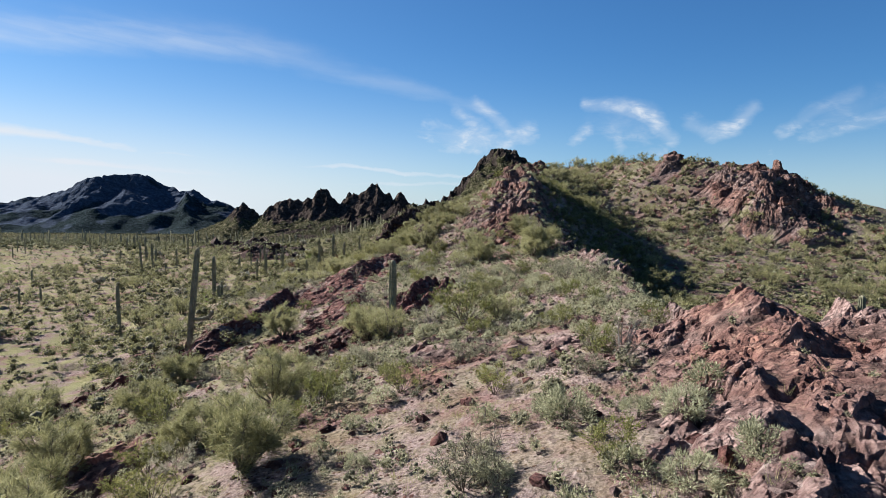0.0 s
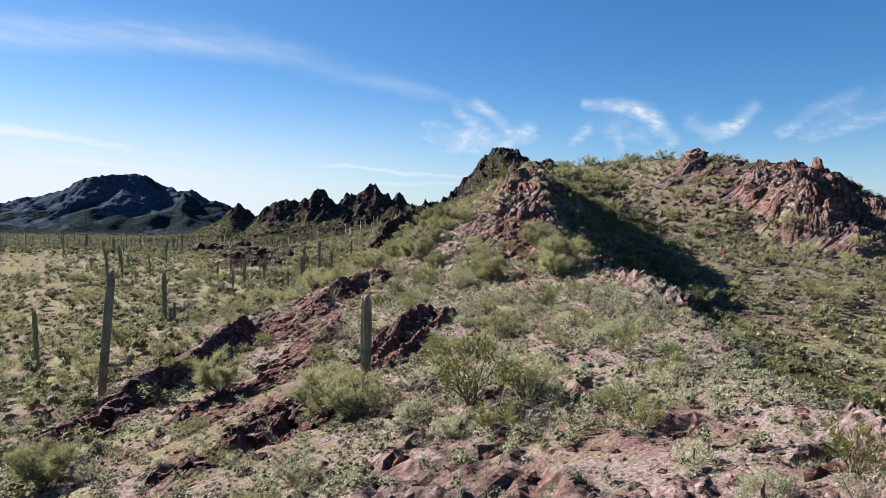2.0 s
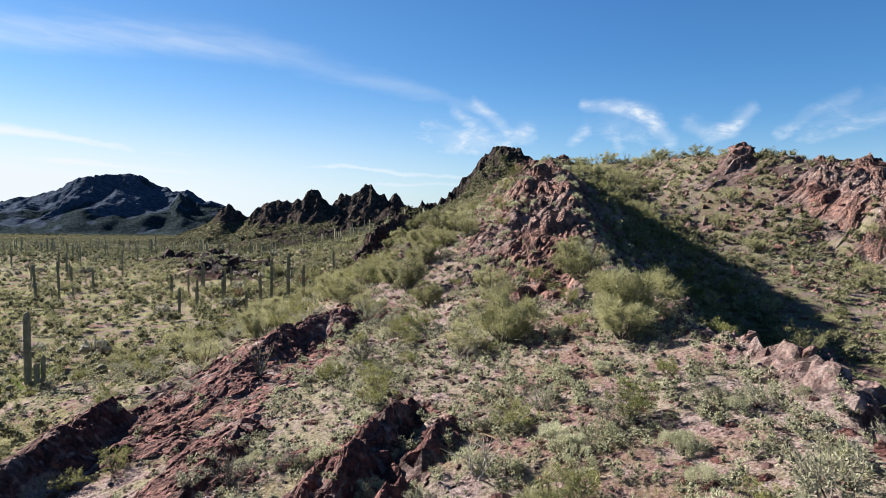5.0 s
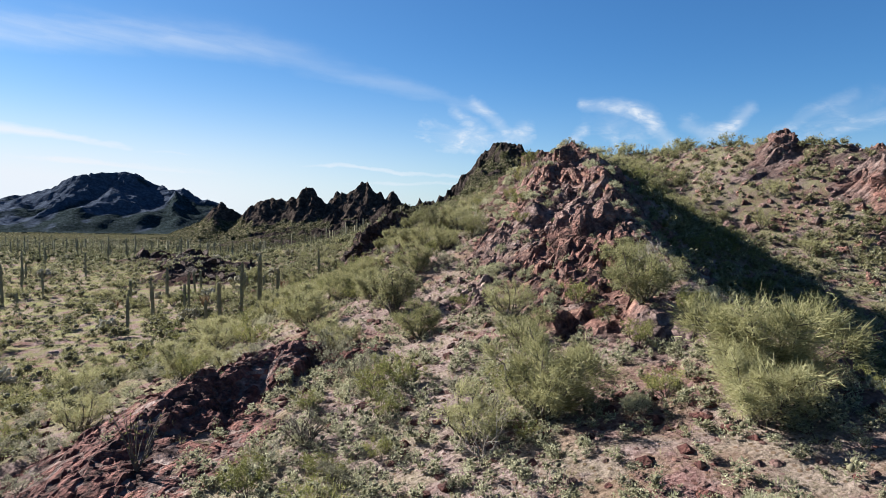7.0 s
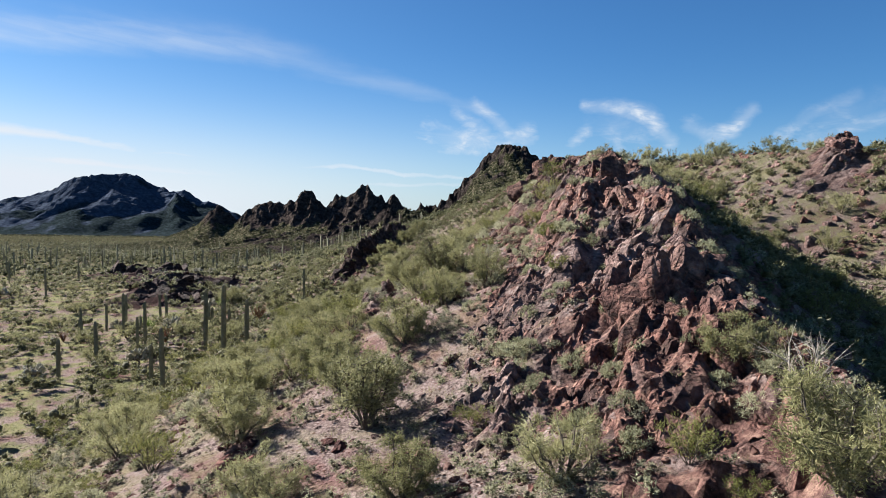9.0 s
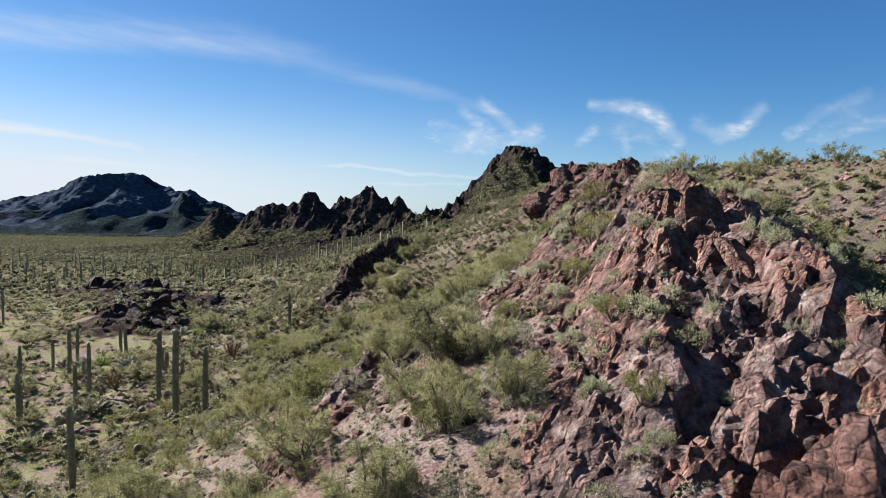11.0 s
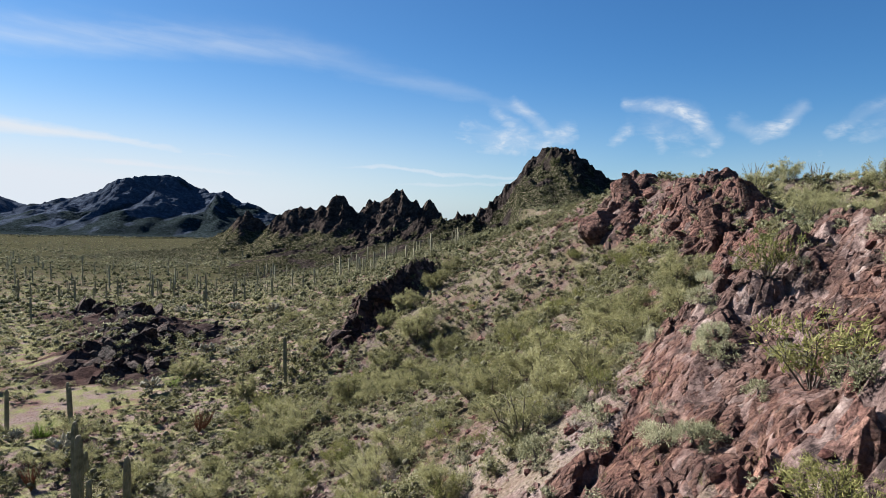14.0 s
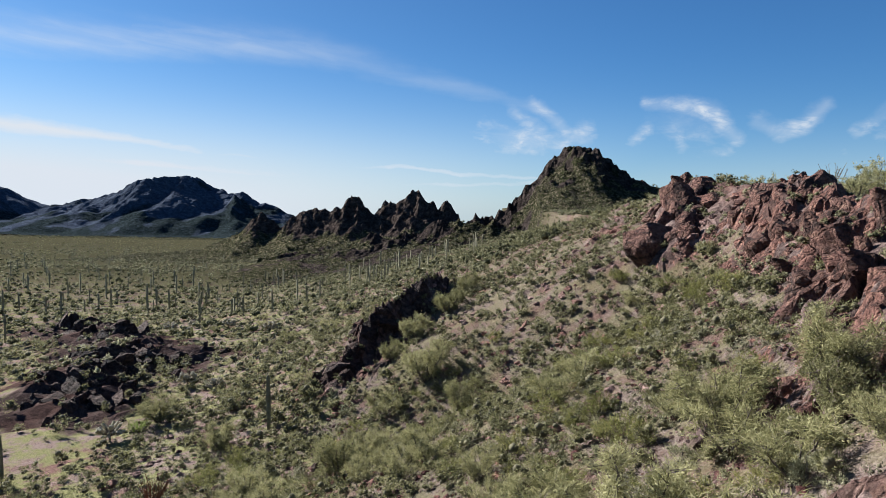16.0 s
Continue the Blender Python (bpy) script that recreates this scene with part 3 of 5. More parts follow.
def blocks(x, y, seed=0):
    """Cracked blocks: a level for each cell and the closeness to the crack between cells."""
    ix, iy = np.floor(x).astype(np.int64), np.floor(y).astype(np.int64)
    f1, f2 = np.full(np.shape(x), 9.0), np.full(np.shape(x), 9.0)
    level = np.zeros(np.shape(x))
    for dx in (-1, 0, 1):
        for dy in (-1, 0, 1):
            cx, cy = ix + dx, iy + dy
            a, b = hashed(cx, cy, seed), hashed(cx, cy, seed + 7)
            tilt = (hashed(cx, cy, seed + 21) - 0.5) * (x - cx - a) + (hashed(cx, cy, seed + 22) - 0.5) * (y - cy - b)
            d = np.hypot(cx + a - x, cy + b - y)
            near = d < f1
            f2 = np.where(near, f1, np.minimum(f2, d))
            level = np.where(near, hashed(cx, cy, seed + 13) + 0.9 * tilt, level)
            f1 = np.where(near, d, f1)
    return level, np.clip(1 - (f2 - f1) / 0.16, 0, 1)


def ground_height(x, y):
    """The land with its rocks, cracks, mounds and stones."""
    x, y = np.asarray(x, float), np.asarray(y, float)
    rock = rockiness(x, y)
    z = land(x, y)
    a, b = 0.86 * x - 0.5 * y, 0.5 * x + 0.86 * y
    wa, wb = a + 0.5 * value_noise(a / 1.3, b / 1.3, 51), b + 0.5 * value_noise(a / 1.3, b / 1.3, 52)
    big, gap = blocks(wa / 1.7, wb / 3.1, 60)
    small, crack = blocks(wa / 0.62, wb / 0.95, 61)
    dome = 1 - 0.65 * np.exp(-((x + 8) / 4.5) ** 2 - ((y - 59) / 6) ** 2)
    dome = dome - 0.62 * np.exp(-((x - 9.5) / 5.0) ** 2 - ((y - 15.5) / 7) ** 2) - 0.76 * np.exp(-((x - 5.8) / 2.6) ** 2 - ((y - 95) / 3.2) ** 2)
    dome = np.clip(dome - 0.55 * np.exp(-((x - 1) / 5) ** 2 - ((y - 20) / 13) ** 2) - 0.8 * np.exp(-((x + 11) / 7) ** 2 - ((y - 46) / 10) ** 2), 0.16, 1)
    z = z + dome * rock * (0.85 * (big - 0.45) - 0.30 * gap + 0.34 * (small - 0.5) - 0.12 * crack + 0.12 * fractal(x / 0.6, y / 0.6, 2, 71))
    soil = 1 - rock
    tall = np.clip((np.abs(y) - 150) / 200, 0, 1)
    z = z + soil * (0.22 * fractal(x / 6.0, y / 6.0, 3, 5) + 0.07 * fractal(x / 0.9, y / 0.9, 2, 8)) + tall * 1.2 * fractal(x / 30, y / 30, 3, 9)
    return z, rock

# ---------------- the ground sheet and the hills ----------------
def mesh_of(name, verts, faces, mat, smooth=False):
    """A mesh from arrays of vertices and of triangles or quads."""
    verts, faces = np.asarray(verts, np.float32), np.asarray(faces, np.int32)
    data = bpy.data.meshes.new(name)
    data.vertices.add(len(verts))
    data.vertices.foreach_set("co", verts.ravel())
    k = faces.shape[1]
    data.loops.add(faces.size)
    data.loops.foreach_set("vertex_index", faces.ravel())
    data.polygons.add(len(faces))
    data.polygons.foreach_set("loop_start", np.arange(0, faces.size, k, dtype=np.int32))
    data.polygons.foreach_set("use_smooth", np.full(len(faces), smooth))
    data.materials.append(mat)
    data.update(calc_edges=True)
    data.validate()
    return data


def part(name, data, parent, label=""):
    ob = new(name, data)
    ob.parent = parent
    return tagged(ob, label)


def sheet(name, xs, ys, height, mat):
    """A height field over the lines xs and ys."""
    gx, gy = np.meshgrid(xs, ys)
    z, rock = height(gx.ravel(), gy.ravel())
    verts = np.stack([gx.ravel(), gy.ravel(), z], 1)
    i = np.arange(len(ys) - 1)[:, None] * len(xs) + np.arange(len(xs) - 1)[None]
    i = i.ravel()
    faces = np.stack([i, i + 1, i + 1 + len(xs), i + len(xs)], 1)
    data = mesh_of(name, verts, faces, mat)
    data.polygons.foreach_set("use_smooth", rock[faces].max(1) < 0.3)
    data.attributes.new("rock", "FLOAT", "POINT").data.foreach_set("value", rock.astype(np.float32))
    return new(name, data)


def spread(fine_low, fine_high, step, low, high, growth=1.075):
    """Lines that lie close in the fine stretch and ever wider out to the ends."""
    out = list(np.arange(fine_low, fine_high + step / 2, step))
    s = step
    while out[-1] < high:
        s *= growth
        out.append(out[-1] + s)
    s, front = step, []
    while (front[-1] if front else fine_low) > low:
        s *= growth
        front.append((front[-1] if front else fine_low) - s)
    return np.array(front[::-1] + out)


LINES_X, LINES_Y = spread(-24, 21, 0.25, -4200, 4200), spread(6, 112, 0.26, -900, 4700, 1.03)
ground = sheet("ground", LINES_X, LINES_Y, ground_height, GROUND)
GRID_Z = np.zeros(len(LINES_X) * len(LINES_Y) * 3, np.float32)
ground.data.vertices.foreach_get("co", GRID_Z)
GRID_Z = GRID_Z.reshape(len(LINES_Y), len(LINES_X), 3)[:, :, 2]
GRID_ROCK = np.zeros(len(LINES_X) * len(LINES_Y), np.float32)
ground.data.attributes["rock"].data.foreach_get("value", GRID_ROCK)
GRID_ROCK = GRID_ROCK.reshape(GRID_Z.shape)
# darkly varnished rock: the knoll and the fin on the flats, and parts of the rest
gx, gy = np.meshgrid(LINES_X, LINES_Y)
VARNISH = (0.55 + 0.45 * np.clip((-gx - 28) / 6, 0, 1)) * np.clip((-gx - 5) / 3, 0, 1) * np.clip((gy - 132) / 6, 0, 1) + 0.5 * np.clip((gy - 104) / 5, 0, 1) * np.clip((gx - 3) / 4, 0, 1) + 0.45 * np.clip(fractal(gx / 3.5, gy / 3.5, 3, 301) + 0.1, 0, 1)
ground.data.attributes.new("varnish", "FLOAT", "POINT").data.foreach_set("value", np.clip(VARNISH, 0, 1).ravel().astype(np.float32))


def on_sheet(grid, x, y):
    """A value of the ground sheet between its lines."""
    x, y = np.asarray(x, float), np.asarray(y, float)
    i = np.clip(np.searchsorted(LINES_X, x) - 1, 0, len(LINES_X) - 2)
    j = np.clip(np.searchsorted(LINES_Y, y) - 1, 0, len(LINES_Y) - 2)
    u, v = (x - LINES_X[i]) / (LINES_X[i + 1] - LINES_X[i]), (y - LINES_Y[j]) / (LINES_Y[j + 1] - LINES_Y[j])
    return (grid[j, i] * (1 - u) + grid[j, i + 1] * u) * (1 - v) + (grid[j + 1, i] * (1 - u) + grid[j + 1, i + 1] * u) * v



tagged(ground, "stony desert ground with red rock ledges and low green annuals", "ground", kind="structure")

PEAK = [(117, 350, 4, 70, 80), (82, 355, 11, 70, 70), (62, 360, 18, 70, 65), (50, 362, 25.5, 70, 60), (41, 363, 31.0, 70, 60), (37, 363, 34.2, 70, 60), (27.5, 363, 34.2, 70, 60), (23.5, 362, 29.0, 70, 60),
        (17.5, 361, 25.0, 70, 60), (11, 360, 17.5, 70, 65), (2, 358, 8.5, 70, 70), (-6, 356, 5.0, 70, 80), (-58, 350, -6, 70, 80)]
JAGS = [(-205, 500, -24, 50, 80), (-175, 500, -11, 45, 80), (-160, 500, 2.0, 45, 80), (-147, 500, -6, 45, 80), (-134, 500, 2.5, 45, 80), (-128, 500, 6.8, 45, 80), (-114, 500, 3.5, 45, 80), (-106, 500, 6.5, 45, 80), (-100, 500, 12.8, 45, 80),
        (-93, 500, 13.0, 45, 80), (-85, 500, 4.8, 45, 80), (-81, 500, 5.0, 45, 80), (-75.5, 500, 11.2, 45, 80), (-69, 500, 9.5, 45, 80), (-62, 500, 13.0, 50, 80), (-54, 500, 19.0, 50, 80), (-45, 500, 13.0, 45, 80),
        (-41, 500, 8.2, 45, 80), (-37, 500, 11.6, 45, 80), (-32, 500, 10.0, 45, 80), (-26, 500, 1.5, 50, 80), (-10, 500, -4, 50, 80), (30, 505, -12, 60, 80)]
MOUNTAIN = [(-1420, 1680, -70, 300, 300), (-1170, 1665, -16, 300, 330), (-1144, 1660, 5, 300, 340), (-1090, 1660, 20, 300, 340), (-968, 1655, 40, 300, 330), (-910, 1655, 68, 300, 320), (-868, 1655, 78, 300, 320), (-798, 1655, 83, 300, 320),
            (-765, 1655, 63, 300, 320), (-728, 1655, 46, 290, 310), (-668, 1650, 38, 280, 300), (-638, 1648, 20, 270, 290), (-566, 1640, 0, 260, 280), (-500, 1635, -28, 240, 260), (-380, 1640, -66, 220, 240)]
SPUR = [(-835, 1640, 74, 120, 90), (-900, 1520, 10, 120, 80), (-930, 1430, -40, 100, 70)]
SPUR_EAST = [(-690, 1640, 36, 110, 90), (-640, 1540, -8, 110, 80), (-600, 1440, -52, 90, 70)]
LEFT_MOUNTAIN = [(-2100, 1400, 260, 500, 500), (-1800, 1560, 190, 420, 420), (-1500, 1750, 112, 360, 360), (-1390, 1870, 20, 300, 300), (-1280, 1960, -52, 300, 300)]



def peak_height(x, y):
    p = land(x, y)
    wob = 5 * fractal(x / 17, y / 17, 3, 101)
    z = flank(PEAK, x + wob * 0.2, y + wob, p, p, 1.45, 1.35)
    rise = np.clip((z - p - 2) / 20, 0, 1)
    crag = (ridged(x / 7, y / 9, 4, 102) - 0.70)
    rock = np.clip(rise * 1.1 + fractal(x / 8, y / 8, 4, 103, 0.6) * 1.1 - 0.12, 0, 1)
    return z + rise * crag * 7 + (0.5 + 1.6 * rock) * fractal(x / 4.5, y / 4.5, 4, 104, 0.65) * rise - 0.6, rock


def jag_height(x, y):
    p = land(x, y)
    z = flank(JAGS, x + 2 * fractal(x / 9, y / 14, 2, 111) * np.clip((500 - y) / 12, 0, 1), y, p, p, 1.3, 1.9)
    rise = np.clip((z - p - 13) / 12, 0, 1)
    tooth = ridged(x / 8, y / 14, 4, 112, 0.5) - 0.66
    rock = np.clip(rise * 1.7 - 0.3 + 0.7 * fractal(x / 9, y / 9, 3, 113), 0, 1)
    return z + rise * tooth * 7 + (0.5 + 1.3 * rise) * fractal(x / 5, y / 6, 4, 114, 0.6) - 0.6, rock


def mountain_height(x, y):
    p = plain(x, y)
    wob = 45 * fractal(x / 150, y / 150, 3, 121)
    z = smooth_max(flank(MOUNTAIN, x, y + wob, p, p, 1.25, 1.15), flank(SPUR, x + 0.4 * wob, y, p, p, 1, 1), 12)
    z = smooth_max(z, flank(SPUR_EAST, x + 0.4 * wob, y, p, p, 1, 1), 10)
    rise = np.clip((z - p) / 90, 0, 1)
    return z + rise * (11 * (ridged(x / 120, y / 90, 5, 122) - 0.64) + 4.5 * fractal(x / 26, y / 26, 4, 123, 0.6)) - 2, np.clip(rise + 0.5 * fractal(x / 60, y / 60, 3, 124), 0, 1)


def left_mountain_height(x, y):
    p = plain(x, y)
    z = flank(LEFT_MOUNTAIN, x, y + 50 * fractal(x / 150, y / 150, 3, 131), p, p, 1.2, 1.1)
    rise = np.clip((z - p) / 120, 0, 1)
    return z + rise * (40 * (ridged(x / 140, y / 110, 5, 132) - 0.62)) - 2, np.clip(rise + 0.5 * fractal(x / 60, y / 60, 3, 134), 0, 1)


tagged(sheet("hill_peak", np.arange(-100, 140, 1.0), np.arange(272, 430, 1.1), peak_height, HILL), "dark rocky desert peak with scattered shrubs", "hill", kind="structure")
tagged(sheet("hill_crags", np.arange(-260, 110, 1.25), np.arange(412, 560, 1.2), jag_height, CRAGGY), "row of jagged dark rock pinnacles above a shrubby slope", "hill", kind="structure")
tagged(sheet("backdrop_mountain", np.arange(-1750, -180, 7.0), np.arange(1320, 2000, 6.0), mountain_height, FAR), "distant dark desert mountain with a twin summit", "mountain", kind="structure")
tagged(sheet("backdrop_mountain_left", np.arange(-2600, -1000, 12.0), np.arange(1000, 2400, 12.0), left_mountain_height, FAR), "distant mountain shoulder tinted blue for haze", "mountain", kind="structure")

# ---------------- rocks ----------------
def unit_sphere(level):
    bm = bmesh.new()
    bmesh.ops.create_icosphere(bm, subdivisions=level, radius=1.0)
    verts = np.array([v.co[:] for v in bm.verts])
    faces = np.array([[v.index for v in f.verts] for f in bm.faces])
    bm.free()
    return verts, faces


SPHERES = {k: unit_sphere(k) for k in (1, 2, 3)}


def rock_shape(rng, level, cuts=11, stretch=(1, 1, 1), rough=0.03):
    """An angular boulder: a ball cut by random planes, then roughened."""
    v, f = SPHERES[level]
    v = v * np.array(stretch)
    for _ in range(cuts):
        w = rng.normal(size=3)
        w /= np.linalg.norm(w)
        reach = np.abs(v @ w).max()
        over = np.clip(v @ w - reach * rng.uniform(0.42, 0.8), 0, None)
        v = v - over[:, None] * w
    push = fractal(v[:, 0] * 2.3 + v[:, 2] * 1.7, v[:, 1] * 2.3 - v[:, 2] * 1.1, 3, int(rng.integers(1000)))
    return v * (1 + rough * 2.2 * push)[:, None], f


rng = np.random.default_rng(5)
STRETCH = [(0.8, 0.6, 1.6), (1.0, 0.7, 1.3), (0.6, 0.5, 1.8), (1.1, 0.8, 1.0), (0.9, 0.9, 1.2), (0.7, 0.6, 1.4), (1.2, 0.6, 1.5), (1.0, 0.8, 0.9)]
ROCK_BIG = [mesh_of("rock", *rock_shape(rng, 3, 14, s, 0.07), ROCK if k % 3 else ROCK_RED) for k, s in enumerate(STRETCH)]
ROCK_LARGE = [mesh_of("rock", *rock_shape(rng, 2, 13, s, 0.07), ROCK if k % 3 else ROCK_RED) for k, s in enumerate(STRETCH + STRETCH)]
ROCK_SMALL = [mesh_of("rock", *rock_shape(rng, 2, 11, s, 0.06), ROCK if k % 3 else ROCK_RED) for k, s in enumerate(STRETCH)]
MAROON = [mesh_of("rock", *rock_shape(rng, 3, 12, s, 0.06), ROCK_MAROON) for s in STRETCH]
DARK_LARGE = [mesh_of("rock", *rock_shape(rng, 2, 13, s, 0.07), ROCK_DARK) for s in STRETCH]
PINK = [mesh_of("rock", *rock_shape(rng, 3, 14, s, 0.06), ROCK_PINK) for s in STRETCH]
ORANGE = [mesh_of("rock", *rock_shape(rng, 3, 14, s, 0.05), ROCK_ORANGE) for s in STRETCH]
WINE = [mesh_of("rock", *rock_shape(rng, 3, 14, s, 0.05), ROCK_WINE) for s in STRETCH]
TINY = [rock_shape(rng, 1, 5, (1, 0.8, 0.6), 0.0) for _ in range(6)]


def ground_z(x, y):
    return float(on_sheet(GRID_Z, x, y))


def rock_face(home, x0, x1, y0, y1, step, mat, rough=1.0):
    """The bare face of an outcrop: a close skin of cracked rock over the slope."""
    xs, ys = np.arange(x0, x1, step), np.arange(y0, y1, step)
    gx, gy = (a.ravel() for a in np.meshgrid(xs, ys))
    z, rock = ground_height(gx, gy)
    a, b = 0.86 * gx - 0.5 * gy, 0.5 * gx + 0.86 * gy
    wa, wb = a + 0.25 * value_noise(a / 0.5, b / 0.5, 81), b + 0.25 * value_noise(a / 0.5, b / 0.5, 82)
    plate, split = blocks(wa / 0.85, wb / 1.6, 83)
    chip, seam = blocks(wa / 0.27, wb / 0.46, 84)
    z = z + 0.05 + rough * rock * (0.34 * (plate - 0.5) - 0.36 * split + 0.10 * (chip - 0.5) - 0.05 * seam + 0.05 * fractal(gx / 0.22, gy / 0.22, 2, 85))
    i = (np.arange(len(ys) - 1)[:, None] * len(xs) + np.arange(len(xs) - 1)[None]).ravel()
    faces = np.stack([i, i + 1, i + 1 + len(xs), i + len(xs)], 1)
    faces = faces[rock[faces].min(1) > 0.35]
    used, flat = np.unique(faces, return_inverse=True)
    verts = np.stack([gx, gy, z], 1)[used] - np.array(home.location)
    part("rock_face", mesh_of("rock_face", verts, flat.reshape(-1, 4), mat), home)


def outcrop(label, line, reach, count, sizes, meshes, dip=(-15, 34, 15), tall=1.0, face=(), group="rock outcrops"):
    """Tilted blocks along a line of bare rock, sunk into the slope."""
    home = new("rock_outcrop")
    home.location = (line[0][0], line[0][1], ground_z(*line[0]))
    tagged(home, label, "rock outcrop", group)
    lengths = np.cumsum([0] + [math.dist(a, b) for a, b in zip(line, line[1:])])
    if face:
        rock_face(home, *face)
    made = 0
    while made < count:
        s = rng.uniform(0, lengths[-1])
        px = np.interp(s, lengths, [p[0] for p in line])
        py = np.interp(s, lengths, [p[1] for p in line])
        px, py = px + rng.normal() * reach * 0.55, py + rng.normal() * reach * 0.55
        if math.hypot(px - np.interp(py, PATH_Y, PATH_X), 0) < 2.0 and ground_z(px, py) > -1:
            continue
        made += 1
        size = sizes[0] * (sizes[1] / sizes[0]) ** (rng.random() ** 1.7)
        z = ground_z(px, py) - size * rng.uniform(0.2, 0.5)
        pool = ROCK_BIG if size > 0.85 and meshes is ROCK_LARGE else meshes
        ob = new("rock", pool[int(rng.integers(len(pool)))])
        ob.parent = home
        turn = Euler([radians(v) for v in (dip[0] + rng.normal() * 13, dip[1] + rng.normal() * 13, dip[2] + rng.normal() * 22)])
        scale = Vector((size * rng.uniform(0.8, 1.25), size * rng.uniform(0.8, 1.2), size * tall * rng.uniform(0.75, 1.2)))
        ob.matrix_basis = Matrix.LocRotScale(Vector((px, py, z)) - home.location, turn, scale)
    return home


PATH_Y, PATH_X = [-20, 0, 60, 100], [0, 0, 0.4, -0.6]
outcrop("pinkish weathered rock ledge in cracked blocks beside low shrubs", [(5.2, 9.5), (7.4, 13), (9.0, 18), (9.8, 22), (13, 20), (10.5, 13)], 2.6, 110, (0.12, 0.8), PINK, (0, -24, 20), 0.5, face=(3.5, 18, 6, 26, 0.09, ROCK_PINK, 0.6))
outcrop("dark red rock fin slanting up the slope", [(-21, 34), (-17, 40.5), (-14.2, 46), (-13.6, 54)], 1.6, 34, (0.15, 0.6), WINE, face=(-25, -11.4, 31, 57, 0.11, ROCK_WINE, 0.3))
outcrop("red rock slab breaking out of the hillside", [(-10.8, 37.5), (-8.2, 43), (-6.8, 51)], 1.4, 34, (0.15, 0.6), WINE, face=(-11.3, 2.5, 36, 51.9, 0.1, ROCK_WINE, 0.35))
outcrop("wine-red rock shelf among shrubs", [(-7.2, 32.5), (-5.4, 34.8), (-4.2, 37)], 1.2, 26, (0.15, 0.6), WINE, face=(-10, -2.4, 30.5, 39.5, 0.11, ROCK_WINE, 0.5))
outcrop("low red rock fins between pale shrubs", [(-5.5, 38), (-3, 43), (-1, 50)], 1.3, 40, (0.15, 0.55), WINE)
outcrop("smooth dark red rock dome on the slope", [(-11, 53), (-8.6, 59.5), (-6.5, 65), (-4.6, 70)], 1.8, 26, (0.12, 0.5), WINE, face=(-13, -1, 52, 73, 0.11, ROCK_WINE, 0.35))
outcrop("broken rock edge above the shaded gully", [(10.6, 33), (12.1, 41), (12.6, 46), (11.2, 55), (9.9, 61)], 0.9, 90, (0.2, 0.85), ROCK_LARGE, (10, 20, 25))
outcrop("steep crag of cracked red and orange blocks", [(6.5, 69), (8, 75), (8.8, 82), (9.6, 89)], 2.6, 150, (0.2, 1.5), ROCK_LARGE, (-15, 26, 15), 1.25, face=(0, 14.5, 66, 91, 0.12, ROCK_RED))
outcrop("scattered red rocks below the crag", [(0, 66), (2, 74), (3.5, 82), (4, 90)], 2.6, 200, (0.12, 0.6), ROCK_SMALL)
outcrop("thin rock fins edging the slope", [(-7.5, 80), (-4.6, 86), (-3.2, 93)], 0.8, 40, (0.25, 0.8), ROCK_SMALL, (-20, 40, 20))
outcrop("large orange-pink rock slab split by cracks", [(3.8, 92.5), (6.4, 95.8), (8.8, 97.5), (10, 93)], 2.4, 30, (0.12, 0.6), ORANGE, (-10, -20, 15), 0.7, face=(1, 14.5, 91, 104, 0.10, ROCK_ORANGE, 0.3))
outcrop("crest of dark red boulders and slabs", [(12, 112), (15, 121), (17.5, 129), (19, 136)], 2.6, 100, (0.35, 2.1), MAROON, (-15, 20, 15), face=(7, 25, 105, 138, 0.2, ROCK_MAROON, 0.6))
outcrop("row of rounded red rock slabs along the crest", [(13, 139), (15.5, 146), (17.5, 152)], 2.2, 50, (0.6, 2.6), MAROON, (-15, 20, 15))
outcrop("dark varnished rock knoll on the desert floor", [(-68, 180), (-60, 175), (-51, 168), (-46, 160), (-43.5, 150), (-39.5, 143), (-43, 157), (-37, 164)], 4.4, 290, (0.5, 2.3), DARK_LARGE)
outcrop("dark rock fin with shrubs at its foot", [(-15, 144.5), (-12.4, 149.5), (-9, 157)], 1.6, 60, (0.5, 1.8), DARK_LARGE, (-40, 20, 15), face=(-20, -3, 141, 163, 0.3, ROCK_DARK))
outcrop("stack of red blocks on the hill summit", [(41, 118), (44.3, 121.5), (46, 121)], 2.4, 60, (0.4, 1.6), ROCK_LARGE, (0, 10, 20))
outcrop("red cliff of upright columns on the hill", [(46.5, 107), (49, 101), (49, 96.5), (52, 93), (54, 104.5), (57, 100)], 2.8, 150, (0.5, 1.6), ROCK_LARGE, (-10, 10, 20), 1.1, face=(43, 60, 89, 116, 0.22, ROCK_RED))
outcrop("rocks strewn over the shrubby slope", [(36, 112), (40, 104), (44, 98), (33, 108), (30, 96), (36, 88)], 6.5, 170, (0.25, 1.0), ROCK_SMALL)


